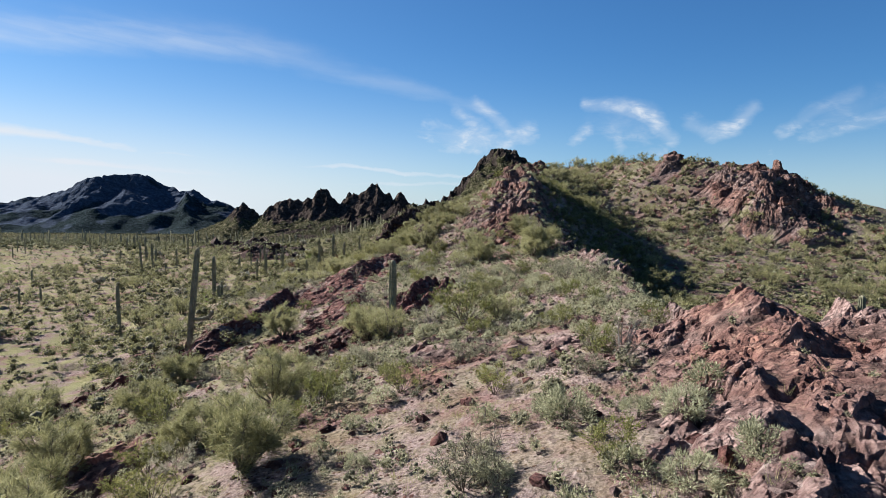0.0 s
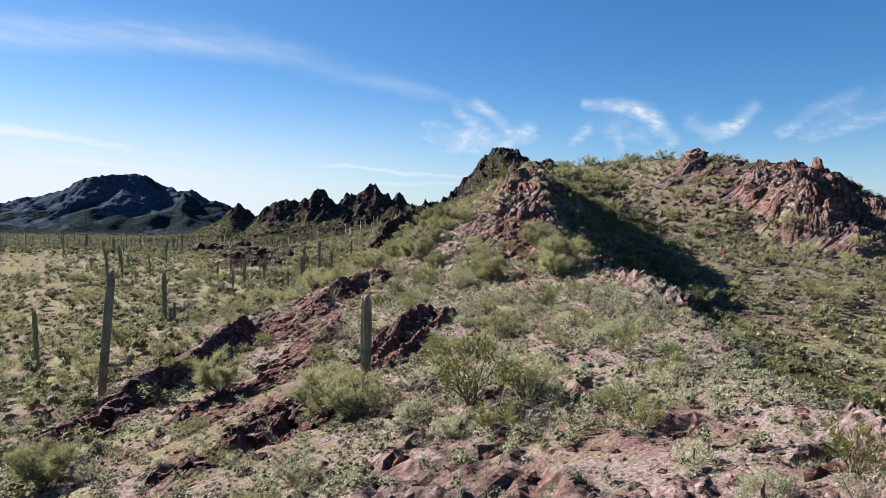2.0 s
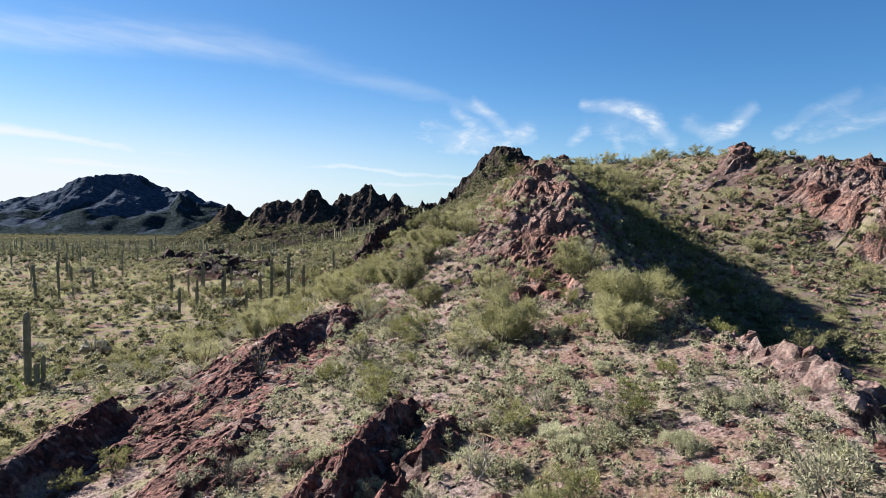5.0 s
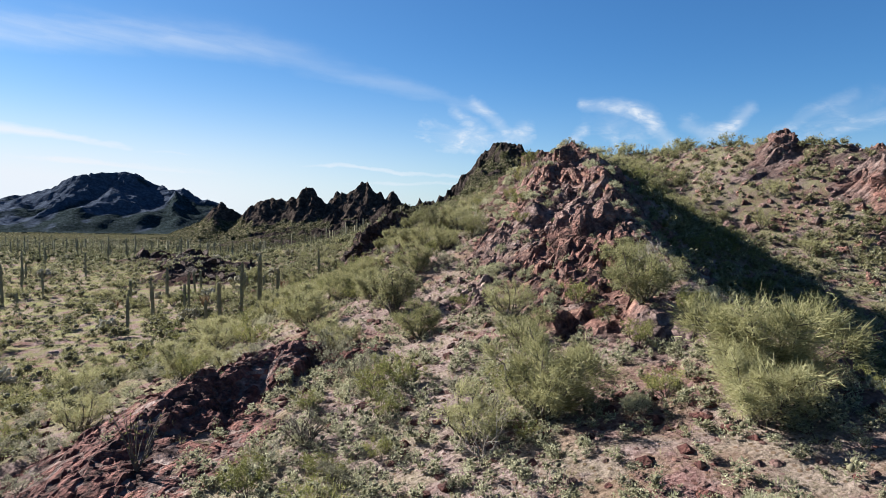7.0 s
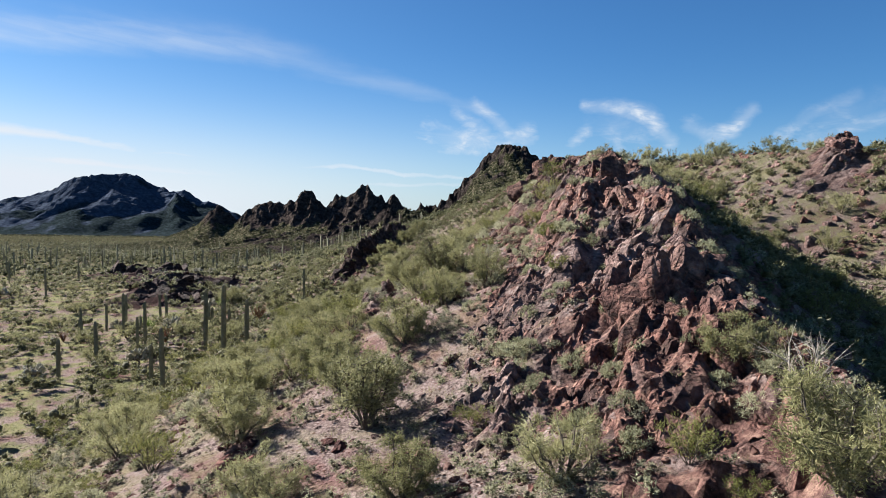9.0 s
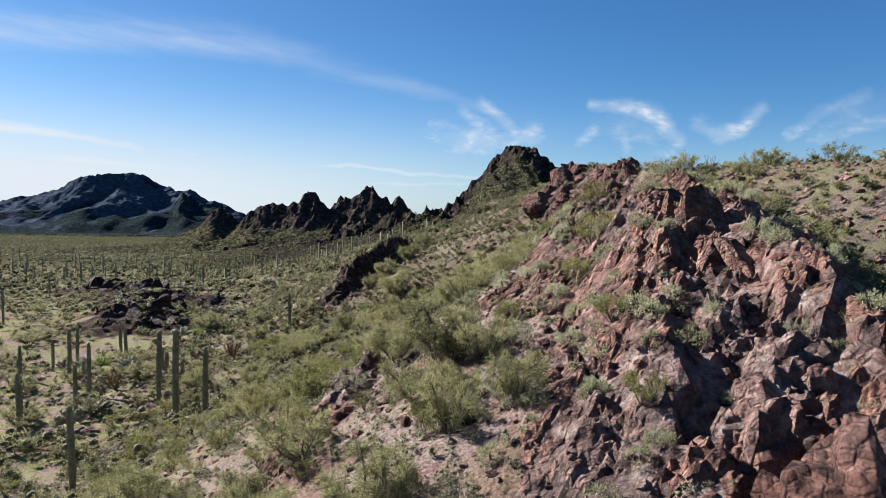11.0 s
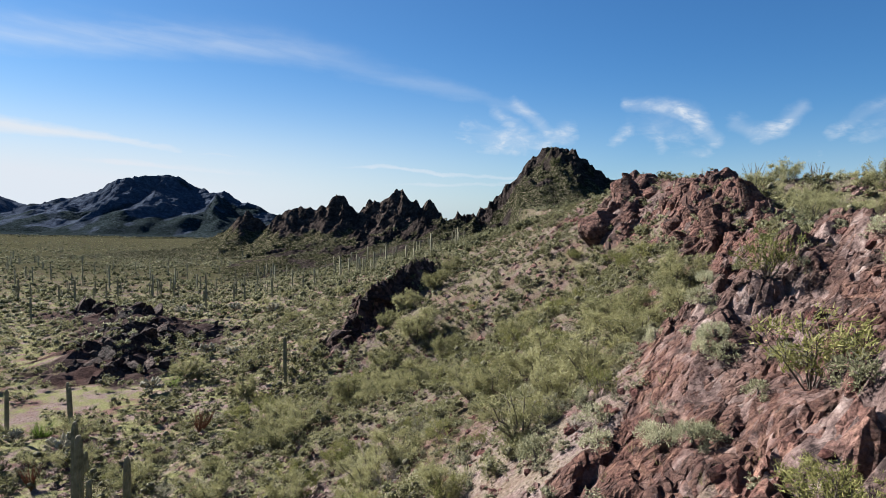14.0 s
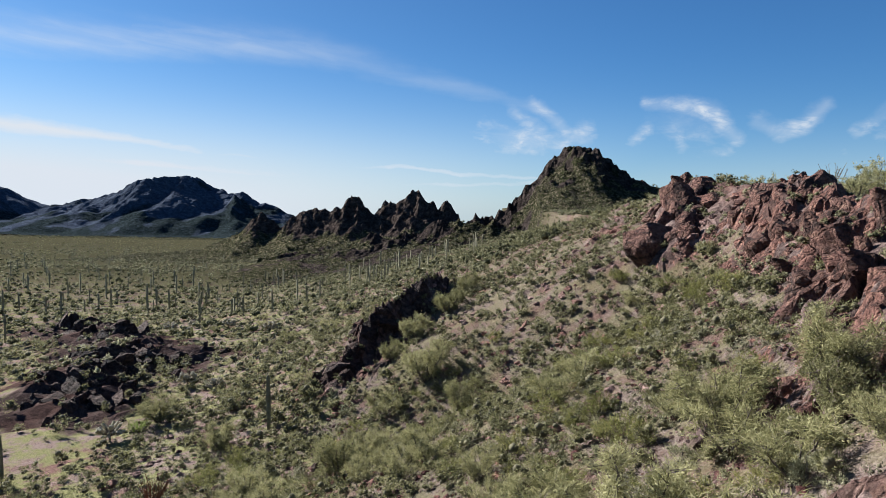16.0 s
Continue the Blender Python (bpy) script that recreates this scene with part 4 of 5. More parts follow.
# ---------------- plants ----------------
def tube(points, radii, sides=4):
    """A tapered stem through points."""
    points = np.asarray(points, float)
    verts, faces = [], []
    for k, (p, r) in enumerate(zip(points, radii)):
        d = points[min(k + 1, len(points) - 1)] - points[max(k - 1, 0)]
        d = d / (np.linalg.norm(d) + 1e-9)
        a = np.cross(d, (0.31, 0.87, 0.39))
        a /= np.linalg.norm(a) + 1e-9
        b = np.cross(d, a)
        for j in range(sides):
            t = 2 * math.pi * j / sides
            verts.append(p + r * (a * math.cos(t) + b * math.sin(t)))
    for k in range(len(points) - 1):
        for j in range(sides):
            a0, b0 = k * sides + j, k * sides + (j + 1) % sides
            faces += [(a0, b0, b0 + sides), (a0, b0 + sides, a0 + sides)]
    return np.array(verts), np.array(faces)


def join(pieces):
    verts, faces, n = [], [], 0
    for v, f in pieces:
        verts.append(v)
        faces.append(f + n)
        n += len(v)
    return np.concatenate(verts), np.concatenate(faces)


def slivers(base, way, length, width, rng):
    """Thin triangles: leaves and fine twigs."""
    n = len(base)
    side = np.cross(way, rng.normal(size=(n, 3)))
    side /= np.linalg.norm(side, axis=1)[:, None] + 1e-9
    w = (np.asarray(width) * np.ones(n))[:, None] / 2
    tip = base + way * (np.asarray(length) * np.ones(n))[:, None]
    verts = np.stack([base - side * w, base + side * w, tip], 1).reshape(-1, 3)
    return verts, np.arange(3 * n).reshape(-1, 3)


def shrub_shape(rng, high, wide, stems, limbs, leaves, leaf, thick, upright=0.6, spray=0.5):
    """A shrub: stems that fork into limbs, and leaves along the outer limbs. leaf: length and width."""
    wood, spots, ways = [], [], []
    for _ in range(stems):
        az, out = rng.uniform(0, 2 * math.pi), rng.uniform(0.15, 1.0) ** 0.7
        tip = np.array([math.cos(az) * out * wide * 0.42, math.sin(az) * out * wide * 0.42, high * (0.62 + 0.33 * rng.random()) * (1 - 0.42 * out * out)])
        bend = rng.normal(size=3) * 0.07 * high
        t = np.linspace(0, 1, 6)[:, None]
        line = tip * t ** np.array([0.72, 0.72, 1.08]) + np.sin(t * math.pi) * bend
        line[0] = (rng.normal() * 0.04 * wide, rng.normal() * 0.04 * wide, -0.12)
        wood.append(tube(line, np.linspace(thick, thick * 0.3, 6), 3))
        for _ in range(limbs):
            k = rng.uniform(0.22, 1.0)
            j = min(int(k * 5), 4)
            start = line[j] + (line[j + 1] - line[j]) * (k * 5 - j)
            way = line[j + 1] - line[j]
            way = way / np.linalg.norm(way) * (0.4 + upright) + rng.normal(size=3) * 0.7 + np.array([0, 0, 0.2 * upright])
            way[:2] += start[:2] / (wide * 0.5) * 0.5
            way /= np.linalg.norm(way)
            size = high * rng.uniform(0.16, 0.36) * spray * 2
            end = start + way * size
            end[2] = max(end[2], 0.04)
            wood.append(tube([start, end], [thick * 0.33, thick * 0.1], 3))
            spots.append((start, end))
            ways.append(way)
    n = len(spots)
    pick = rng.integers(0, n, leaves)
    a, b = np.array([s[0] for s in spots]), np.array([s[1] for s in spots])
    k = rng.uniform(0.15, 1.15, leaves)[:, None]
    base = a[pick] + (b[pick] - a[pick]) * k + rng.normal(size=(leaves, 3)) * 0.035 * high
    base[:, 2] = np.maximum(base[:, 2], 0.02)
    way = np.array(ways)[pick] + rng.normal(size=(leaves, 3)) * 0.75 + np.array([0, 0, 0.3 * upright])
    way /= np.linalg.norm(way, axis=1)[:, None]
    foliage = slivers(base, way, leaf[0] * rng.uniform(0.6, 1.4, leaves), leaf[1] * rng.uniform(0.7, 1.3, leaves), rng)
    return join(wood), foliage


def spray_shape(rng, stems, sprays, twigs, twig=(0.16, 0.006), wide=1.3, thick=0.02, upright=0.6, loose=0.35):
    """A tree or large shrub: crooked stems that fork into offshoots, each ending in a feathery spray of green twigs."""
    wood, leaves = [], []
    for k in range(stems):
        az, out = 2 * math.pi * (k + rng.uniform(-0.4, 0.4)) / stems, rng.uniform(0.15, 1.0) ** 0.6
        tip = np.array([math.cos(az) * out * wide * 0.4, math.sin(az) * out * wide * 0.4, rng.uniform(0.58, 0.86) * (1 - 0.34 * out * out)])
        t = np.linspace(0, 1, 6)[:, None]
        line = tip * t ** np.array([0.75, 0.75, 1.05]) + rng.normal(size=(6, 3)) * 0.025 * np.sin(t * 2.6)
        line[0] = (rng.normal() * 0.02, rng.normal() * 0.02, -0.08)
        wood.append(tube(line, np.linspace(thick, thick * 0.28, 6), 4))
        for _ in range(sprays):
            u = 1 - 0.72 * rng.random() ** 1.5
            j = min(int(u * 5), 4)
            start = line[j] + (line[j + 1] - line[j]) * (u * 5 - j)
            way = np.array([math.cos(az), math.sin(az), 0]) * 0.45 * out + np.array([0, 0, upright]) + rng.normal(size=3) * (0.65, 0.65, 0.4)
            way /= np.linalg.norm(way)
            end = start + way * rng.uniform(0.07, 0.2)
            end[2] = max(end[2], 0.05)
            wood.append(tube([start, end], [thick * 0.3, thick * 0.12], 3))
            count = int(twigs * rng.uniform(0.6, 1.4))
            lump = rng.uniform(0.026, 0.05)
            base = start + (end - start) * rng.uniform(0.35, 1.1, (count, 1)) + rng.normal(size=(count, 3)) * lump
            base[:, 2] = np.maximum(base[:, 2], 0.02)
            aim = way + np.array([0, 0, 0.4 * upright]) + rng.normal(size=(count, 3)) * loose
            aim /= np.linalg.norm(aim, axis=1)[:, None]
            leaves.append(slivers(base, aim, twig[0] * rng.uniform(0.5, 1.3, count), twig[1] * rng.uniform(0.7, 1.3, count), rng))
    return join(wood), join(leaves)


def dome_shape(rng, high, wide, leaves, leaf, stalks=0.12):
    """A dense low cushion of leaves in uneven tussocks, with longer stalks on top."""
    lumps = max(9, int(wide * 14))
    az, c = rng.uniform(0, 2 * math.pi, lumps), rng.random(lumps)
    r = np.sqrt(1 - c ** 2) * wide * 0.40 * rng.uniform(0.75, 1.12, lumps)
    heart = np.stack([np.cos(az) * r, np.sin(az) * r, c * high * 0.66 * rng.uniform(0.8, 1.1, lumps) + 0.06], 1)
    pick = rng.integers(0, lumps, leaves)
    out = rng.normal(size=(leaves, 3))
    out /= np.linalg.norm(out, axis=1)[:, None]
    base = heart[pick] + out * wide * 0.125 * rng.random((leaves, 1)) ** 0.4
    base[:, 2] = np.abs(base[:, 2])
    way = out * 0.7 + base / (np.linalg.norm(base, axis=1)[:, None] + 1e-6) * 0.5 + rng.normal(size=(leaves, 3)) * 0.35 + np.array([0, 0, 0.25])
    way /= np.linalg.norm(way, axis=1)[:, None]
    long = np.where(rng.random(leaves) < stalks, 2.2, 1.0)
    return slivers(base, way, leaf[0] * long * rng.uniform(0.7, 1.3, leaves), leaf[1] / np.sqrt(long), rng)


def stalks(rng, high):
    """A short woody stem."""
    return tube([(0, 0, -0.1), (rng.normal() * 0.03, rng.normal() * 0.03, high * 0.5), (rng.normal() * 0.1, rng.normal() * 0.1, high)], [0.05, 0.04, 0.01], 5)


def tuft_shape(rng, high, wide, blades):
    az, r = rng.uniform(0, 2 * math.pi, blades), wide * 0.3 * np.sqrt(rng.random(blades))
    base = np.stack([np.cos(az) * r, np.sin(az) * r, np.full(blades, -0.02)], 1)
    way = np.stack([np.cos(az) * 0.5, np.sin(az) * 0.5, np.ones(blades)], 1) + rng.normal(size=(blades, 3)) * 0.3
    way /= np.linalg.norm(way, axis=1)[:, None]
    return slivers(base, way, high * rng.uniform(0.6, 1.2, blades), 0.02 + 0.02 * rng.random(blades), rng)


def clump_shape(rng, count, leaf):
    """A far shrub: a few uneven leafy lobes, together one across and one high."""
    lobes = rng.normal(size=(5, 3)) * (0.17, 0.17, 0.12) + np.array([0, 0, 0.42])
    lobes[0] = (0, 0, 0.35)
    reach = rng.uniform(0.16, 0.30, 5)
    pick = rng.integers(0, 5, count)
    out = rng.normal(size=(count, 3))
    out /= np.linalg.norm(out, axis=1)[:, None]
    base = lobes[pick] + out * (reach[pick] * (0.45 + 0.55 * rng.random(count) ** 0.5))[:, None]
    base[:, 2] = np.abs(base[:, 2])
    way = out * 0.8 + rng.normal(size=(count, 3)) * 0.45 + np.array([0, 0, 0.45])
    way /= np.linalg.norm(way, axis=1)[:, None]
    return slivers(base - way * leaf * 0.5, way, leaf * rng.uniform(0.8, 1.6, count), leaf * 0.55, rng), lobes, reach


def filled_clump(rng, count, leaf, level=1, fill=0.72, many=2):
    """Leafy lobes over a heart darkened for twigs and inner shade; also gives the number of faces of the heart."""
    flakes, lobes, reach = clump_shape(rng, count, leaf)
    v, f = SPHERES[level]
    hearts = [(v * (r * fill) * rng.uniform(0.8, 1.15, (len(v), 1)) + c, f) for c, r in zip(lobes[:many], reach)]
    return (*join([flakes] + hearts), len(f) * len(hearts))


def solid_clump(rng, count, leaf, fill, hearts=2):
    """Leafy lobes over hearts of the same leaves."""
    return filled_clump(rng, count, leaf, 1, fill, hearts)[:2]


class Kind:
    """A plant kind: its shapes, made once, and plants that share them."""

    def __init__(self, name, label, category, group, shapes, wood_mat, leaf_mat, wood_name="branchwork", leaf_name="foliage"):
        self.name, self.label, self.category, self.group = name, label, category, group
        self.parts = [[(nm, mesh_of(nm, *shape, mat)) for nm, mat, shape in ((wood_name, wood_mat, w), (leaf_name, leaf_mat, f)) if shape is not None] for w, f in shapes]

    def plant(self, x, y, scale=1.0, tall=1.0, label=""):
        pieces = self.parts[int(rng.integers(len(self.parts)))]
        home = new(self.name, pieces[0][1] if len(pieces) == 1 else None)
        for nm, data in pieces if len(pieces) > 1 else ():
            part(nm, data, home)
        home.matrix_basis = Matrix.LocRotScale((x, y, ground_z(x, y) - 0.03), Euler((rng.normal() * 0.06, rng.normal() * 0.06, rng.uniform(0, 6.28))), (scale, scale, scale * tall))
        return tagged(home, label or self.label, self.category, self.group)


def joined_stuff(name, label, category, shapes, spots, mat):
    """Uncountable small growth or stones as one mesh. spots: x, y, z, width, height."""
    spots = np.asarray(spots)
    verts, faces, hearts, n = [], [], [], 0
    which = rng.integers(0, len(shapes), len(spots))
    for k, (v, f, *heart) in enumerate(shapes):
        mine = spots[which == k]
        if not len(mine):
            continue
        turn = rng.uniform(0, 2 * math.pi, len(mine))
        c, s = np.cos(turn)[:, None], np.sin(turn)[:, None]
        x = (v[None, :, 0] * c - v[None, :, 1] * s) * mine[:, 3:4] + mine[:, 0:1]
        y = (v[None, :, 0] * s + v[None, :, 1] * c) * mine[:, 3:4] + mine[:, 1:2]
        z = v[None, :, 2] * mine[:, 4:5] + mine[:, 2:3]
        verts.append(np.stack([x, y, z], 2).reshape(-1, 3))
        faces.append((f[None] + (np.arange(len(mine)) * len(v))[:, None, None]).reshape(-1, 3) + n)
        n += len(mine) * len(v)
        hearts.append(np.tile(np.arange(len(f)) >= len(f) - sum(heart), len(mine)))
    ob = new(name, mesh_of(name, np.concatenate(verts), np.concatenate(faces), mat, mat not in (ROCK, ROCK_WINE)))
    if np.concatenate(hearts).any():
        ob.data.materials.append(SHADED_TWIGS)
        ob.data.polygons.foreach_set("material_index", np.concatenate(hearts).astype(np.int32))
    return tagged(ob, label, category, kind="stuff")


rng = np.random.default_rng(11)
PALO = Kind("palo_verde", "feathery yellow-green palo verde tree on the stony slope", "tree", "palo verde trees",
            [spray_shape(rng, 10, 9, 42, (0.10, 0.0105), 1.5, 0.02, 0.36, 0.65) for _ in range(4)], BARK, PALO_LEAF, "trunk", "crown")
PALO_BIG = Kind("palo_verde", "broad feathery palo verde with dense yellow-green twigs", "tree", "palo verde trees",
                [spray_shape(rng, 11, 14, 74, (0.105, 0.0068), 1.5, 0.02, 0.42, 0.6) for _ in range(4)], BARK, PALO_LEAF, "trunk", "crown")
PALO_MID = Kind("palo_verde", "yellow-green palo verde tree among desert scrub", "tree", "palo verde trees",
                [spray_shape(rng, 8, 8, 34, (0.085, 0.013), 1.5, 0.02, 0.36, 0.7) for _ in range(4)], BARK, PALO_LEAF, "trunk", "crown")
PALO_ROUND = Kind("palo_verde", "rounded grey-green palo verde with crooked dark branches", "tree", "palo verde trees",
                  [spray_shape(rng, 10, 15, 66, (0.066, 0.0095), 1.5, 0.022, 0.2, 0.85) for _ in range(4)], BARK, PALO_LEAF, "trunk", "crown")
IRONWOOD = Kind("ironwood", "open-crowned grey-green ironwood with forked bare branches", "tree", "ironwood trees",
                [spray_shape(rng, 8, 18, 60, (0.04, 0.013), 1.35, 0.026, 0.3, 1.0) for _ in range(2)], BARK, SCRUB_LEAF, "trunk", "crown")
CREOSOTE = Kind("creosote_bush", "green creosote bush with thin dark stems", "shrub", "creosote bushes",
                [spray_shape(rng, 12, 5, 26, (0.075, 0.018), 1.35, 0.012, 0.6, 0.6) for _ in range(4)], BARK, CREOSOTE_LEAF)
GREY = Kind("grey_shrub", "grey half-bare desert shrub with tangled twigs", "shrub", "grey shrubs",
            [spray_shape(rng, 10, 6, 22, (0.075, 0.021), 1.5, 0.013, 0.4, 0.7) for _ in range(4)], BARK, GREY_LEAF)
BRITTLE = Kind("brittlebush", "rounded grey-green brittlebush with pale dry tips", "shrub", "brittlebushes",
               [(stalks(rng, 0.5), dome_shape(rng, 0.75, 1.25, 900, (0.075, 0.042))) for _ in range(4)], BARK, BRITTLE_LEAF)
BRITTLE_BIG = Kind("brittlebush", "large rounded grey-green brittlebush with pale yellow tips", "shrub", "brittlebushes",
                   [(stalks(rng, 0.5), dome_shape(rng, 0.8, 1.25, 2600, (0.055, 0.024), 0.2)) for _ in range(3)], BARK, PALE_LEAF)
DEAD = Kind("dead_shrub", "bleached leafless shrub with crooked branches", "shrub", "dead shrubs",
            [(None, shrub_shape(rng, 1.0, 1.5, 8, 12, 10, (0.12, 0.006), 0.022, 0.3, 0.6)[0]) for _ in range(3)], PALE_WOOD, PALE_WOOD)

CANE = Kind("cane_cholla", "tangled dark cane cholla with pale spiny joints", "cactus", "cane chollas",
            [shrub_shape(rng, 1.0, 1.35, 16, 12, 900, (0.03, 0.010), 0.020, 0.3, 0.55) for _ in range(2)], BARK, CHOLLA_SKIN, "branchwork", "brush")
for x, y, h in ((0.8, 12.5, 1.15), (-6.0, 47, 1.1), (-3.4, 57.5, 1.2)):
    CANE.plant(x, y, h)

# the larger plants, each where it stands: x, y, height
for x, y, h in ((-8.0, 11.5, 2.0), (-11, 16, 2.2), (-12.5, 20, 2.0), (-13, 27, 2.0), (-7.6, 19, 1.7), (-14, 33, 2.0), (-4.5, 68, 2.0), (-6.5, 72.5, 2.2), (-3.6, 75.5, 2.1), (-0.6, 66.8, 1.8), (-5.6, 79.5, 2.0), (-8.6, 67, 1.8), (-12, 70, 2.2), (-13, 78, 2.4), (-10, 84, 2.2), (7.6, 54.2, 2.3), (8.4, 55.6, 3.1), (3.0, 56.6, 2.5), (-1.2, 77.6, 2.2), (-6.2, 23, 2.2), (-1.8, 90.2, 2.2), (2.9, 104.7, 3.0), (1.0, 107.5, 2.6),
                (6.7, 109.6, 2.8), (-9.7, 125, 3.2), (-5.1, 15.8, 2.2), (-9.5, 13.0, 2.4), (-7.8, 77.6, 2.3), (8.8, 69.8, 1.9), (7.6, 62.8, 2.4), (-4.3, 34.6, 2.2), (-10.8, 41.7, 2.2),
                (-2.7, 132.4, 3.0), (-6.2, 138.8, 4.0), (-21.5, 134.8, 2.5), (-29.6, 140.4, 2.8), (8.8, 107.8, 2.6), (-8.2, 147.5, 2.8), (-5.5, 152.0, 3.0), (-9.8, 144.0, 2.2), (-3.6, 157, 2.6)):
    (PALO_BIG if y < 60 else PALO_ROUND).plant(x, y, h)
for x, y, h in ((0.4, 86.0, 3.1), (-2.0, 71.5, 3.1), (8.5, 106.4, 2.4)):
    IRONWOOD.plant(x, y, h)
for x, y, h in ((1.0, 30.9, 2.6), (3.3, 11.9, 1.1), (-10.3, 22.7, 1.8), (7.5, 22.3, 1.2), (4.7, 19.0, 1.3), (1.5, 18.2, 1.1), (-1.4, 20.1, 1.2), (-8.2, 77, 2.0), (-9.5, 72.7, 1.9), (5.8, 65.2, 1.3),
                (-5.8, 92.2, 2.0), (5.7, 89.0, 1.4), (1.6, 10.2, 0.9), (-0.6, 9.6, 0.8), (7.0, 92.3, 2.2), (-10.5, 127.5, 2.6), (-6.3, 91.9, 2.1)):
    CREOSOTE.plant(x, y, h)
for x, y, w in ((2.9, 14.6, 1.5), (5.2, 13.2, 1.2), (5.6, 10.9, 1.25), (4.4, 10.7, 1.1), (4.3, 13.7, 0.9), (10.4, 76, 1.3), (9.6, 62, 1.1)):
    BRITTLE_BIG.plant(x, y, w / 1.2)
for x, y, h in ((8.6, 64.5, 1.9), (-2.6, 62, 1.5), (-4.0, 65.1, 1.5), (7.7, 40.3, 1.8), (10.2, 41, 1.6)):
    GREY.plant(x, y, h)
for x, y, h in ((5.2, 18.0, 1.3), (8.9, 66.5, 1.6), (-0.8, 34.0, 1.3), (3.2, 29.0, 0.9)):
    DEAD.plant(x, y, h)


def room(x, y):
    return 1 - on_sheet(GRID_ROCK, x, y)


def sprinkle(count, x0, x1, y0, y1, rock_ok=0.15, patch=0.0, size=9.0, seed=0):
    """Random places off the bare rock, gathered in patches, and off the way of the camera."""
    out = []
    while len(out) < count:
        x, y = rng.uniform(x0, x1, count), rng.uniform(y0, y1, count)
        ok = rng.random(count) < np.clip(room(x, y) + rock_ok, 0, 1)
        ok &= value_noise(x / size, y / size, 200 + seed) > rng.uniform(-1, 1, count) * 0.8 + patch
        out += list(zip(x[ok], y[ok]))
    return out[:count]


# plants of the spine and its left slope
for x, y in sprinkle(190, -24, 9, 12, 118, seed=1):
    CREOSOTE.plant(x, y, rng.uniform(0.7, 1.5), rng.uniform(0.8, 1.1))
for x, y in sprinkle(50, -26, 4, 20, 128, seed=2):
    PALO.plant(x, y, rng.uniform(1.3, 2.3))
for x, y in sprinkle(34, -16, 9, 97, 136, 0.1, seed=25):
    PALO.plant(x, y, rng.uniform(1.3, 2.6))
for x, y in sprinkle(75, -20, 12, 96, 140, 0.2, seed=26):
    CREOSOTE.plant(x, y, rng.uniform(0.9, 1.8))
for x, y in sprinkle(170, -24, 10, 12, 128, 0.3, seed=3):
    GREY.plant(x, y, rng.uniform(0.6, 1.3), rng.uniform(0.7, 1.0))
for x, y in sprinkle(34, -6, 9, 11, 60, 0.2, seed=29):
    BRITTLE_BIG.plant(x, y, rng.uniform(0.5, 0.95))
for x, y in sprinkle(140, -16, 11, 9, 112, 0.35, seed=4):
    BRITTLE.plant(x, y, rng.uniform(0.45, 1.05))
for x, y in sprinkle(14, -15, 9, 18, 110, seed=5):
    DEAD.plant(x, y, rng.uniform(0.6, 1.3))
# the shaded gully, the hill beyond it and its skyline
for x, y in sprinkle(85, 19, 62, 45, 135, 0.1, seed=6):
    PALO_MID.plant(x, y, rng.uniform(1.4, 3.0))
for x, y in sprinkle(34, 20, 52, 126, 152, 0.1, seed=7):
    PALO_MID.plant(x, y, rng.uniform(1.8, 3.2))
for x, y in sprinkle(60, -75, -14, 50, 190, 0.2, seed=8):
    PALO_MID.plant(x, y, rng.uniform(1.3, 2.6))

# the steep shaded side of the spine
for x, y in sprinkle(105, 14.0, 23, 36, 108, 0.3, -0.4, seed=23):
    CREOSOTE.plant(x, y, rng.uniform(0.9, 1.9), rng.uniform(0.8, 1.1))
for x, y in sprinkle(95, 1, 12, 66, 104, 1.0, -0.2, 3.0, seed=24):
    BRITTLE.plant(x, y, rng.uniform(0.4, 0.95))
for x, y in sprinkle(24, 4, 12, 70, 104, 1.0, -0.2, 3.0, seed=34):
    BRITTLE_BIG.plant(x, y, rng.uniform(0.6, 1.0))

# low cushions, tufts and stones without number
def heaps(places, w0, w1, h=0.8):
    x, y = np.array(places).T
    z = on_sheet(GRID_Z, x, y)
    w = rng.uniform(w0, w1, len(x))
    return np.stack([x, y, z - 0.02, w, w * h * rng.uniform(0.75, 1.25, len(x))], 1)


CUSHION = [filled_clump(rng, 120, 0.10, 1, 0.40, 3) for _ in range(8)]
TUFT = [tuft_shape(rng, 1.0, 1.0, 20) for _ in range(5)]
CLUMP = [solid_clump(rng, 84, 0.115, 0.48, 3) for _ in range(8)]
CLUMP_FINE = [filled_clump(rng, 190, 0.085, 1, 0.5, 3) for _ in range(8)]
CLUMP_FAR = [solid_clump(rng, 16, 0.29, 0.85, 2) for _ in range(6)]
CLUMP_MID = [solid_clump(rng, 36, 0.18, 0.72, 2) for _ in range(6)]
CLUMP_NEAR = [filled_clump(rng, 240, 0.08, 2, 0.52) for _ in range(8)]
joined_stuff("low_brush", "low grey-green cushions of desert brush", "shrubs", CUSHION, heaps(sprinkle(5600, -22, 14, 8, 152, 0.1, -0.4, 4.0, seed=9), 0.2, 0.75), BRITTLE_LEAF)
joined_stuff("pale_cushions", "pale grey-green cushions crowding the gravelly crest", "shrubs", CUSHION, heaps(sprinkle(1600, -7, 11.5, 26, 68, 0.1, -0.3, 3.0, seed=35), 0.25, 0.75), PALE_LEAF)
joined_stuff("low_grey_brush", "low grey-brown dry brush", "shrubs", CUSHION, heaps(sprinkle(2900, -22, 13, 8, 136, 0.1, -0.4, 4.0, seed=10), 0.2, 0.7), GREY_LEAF)
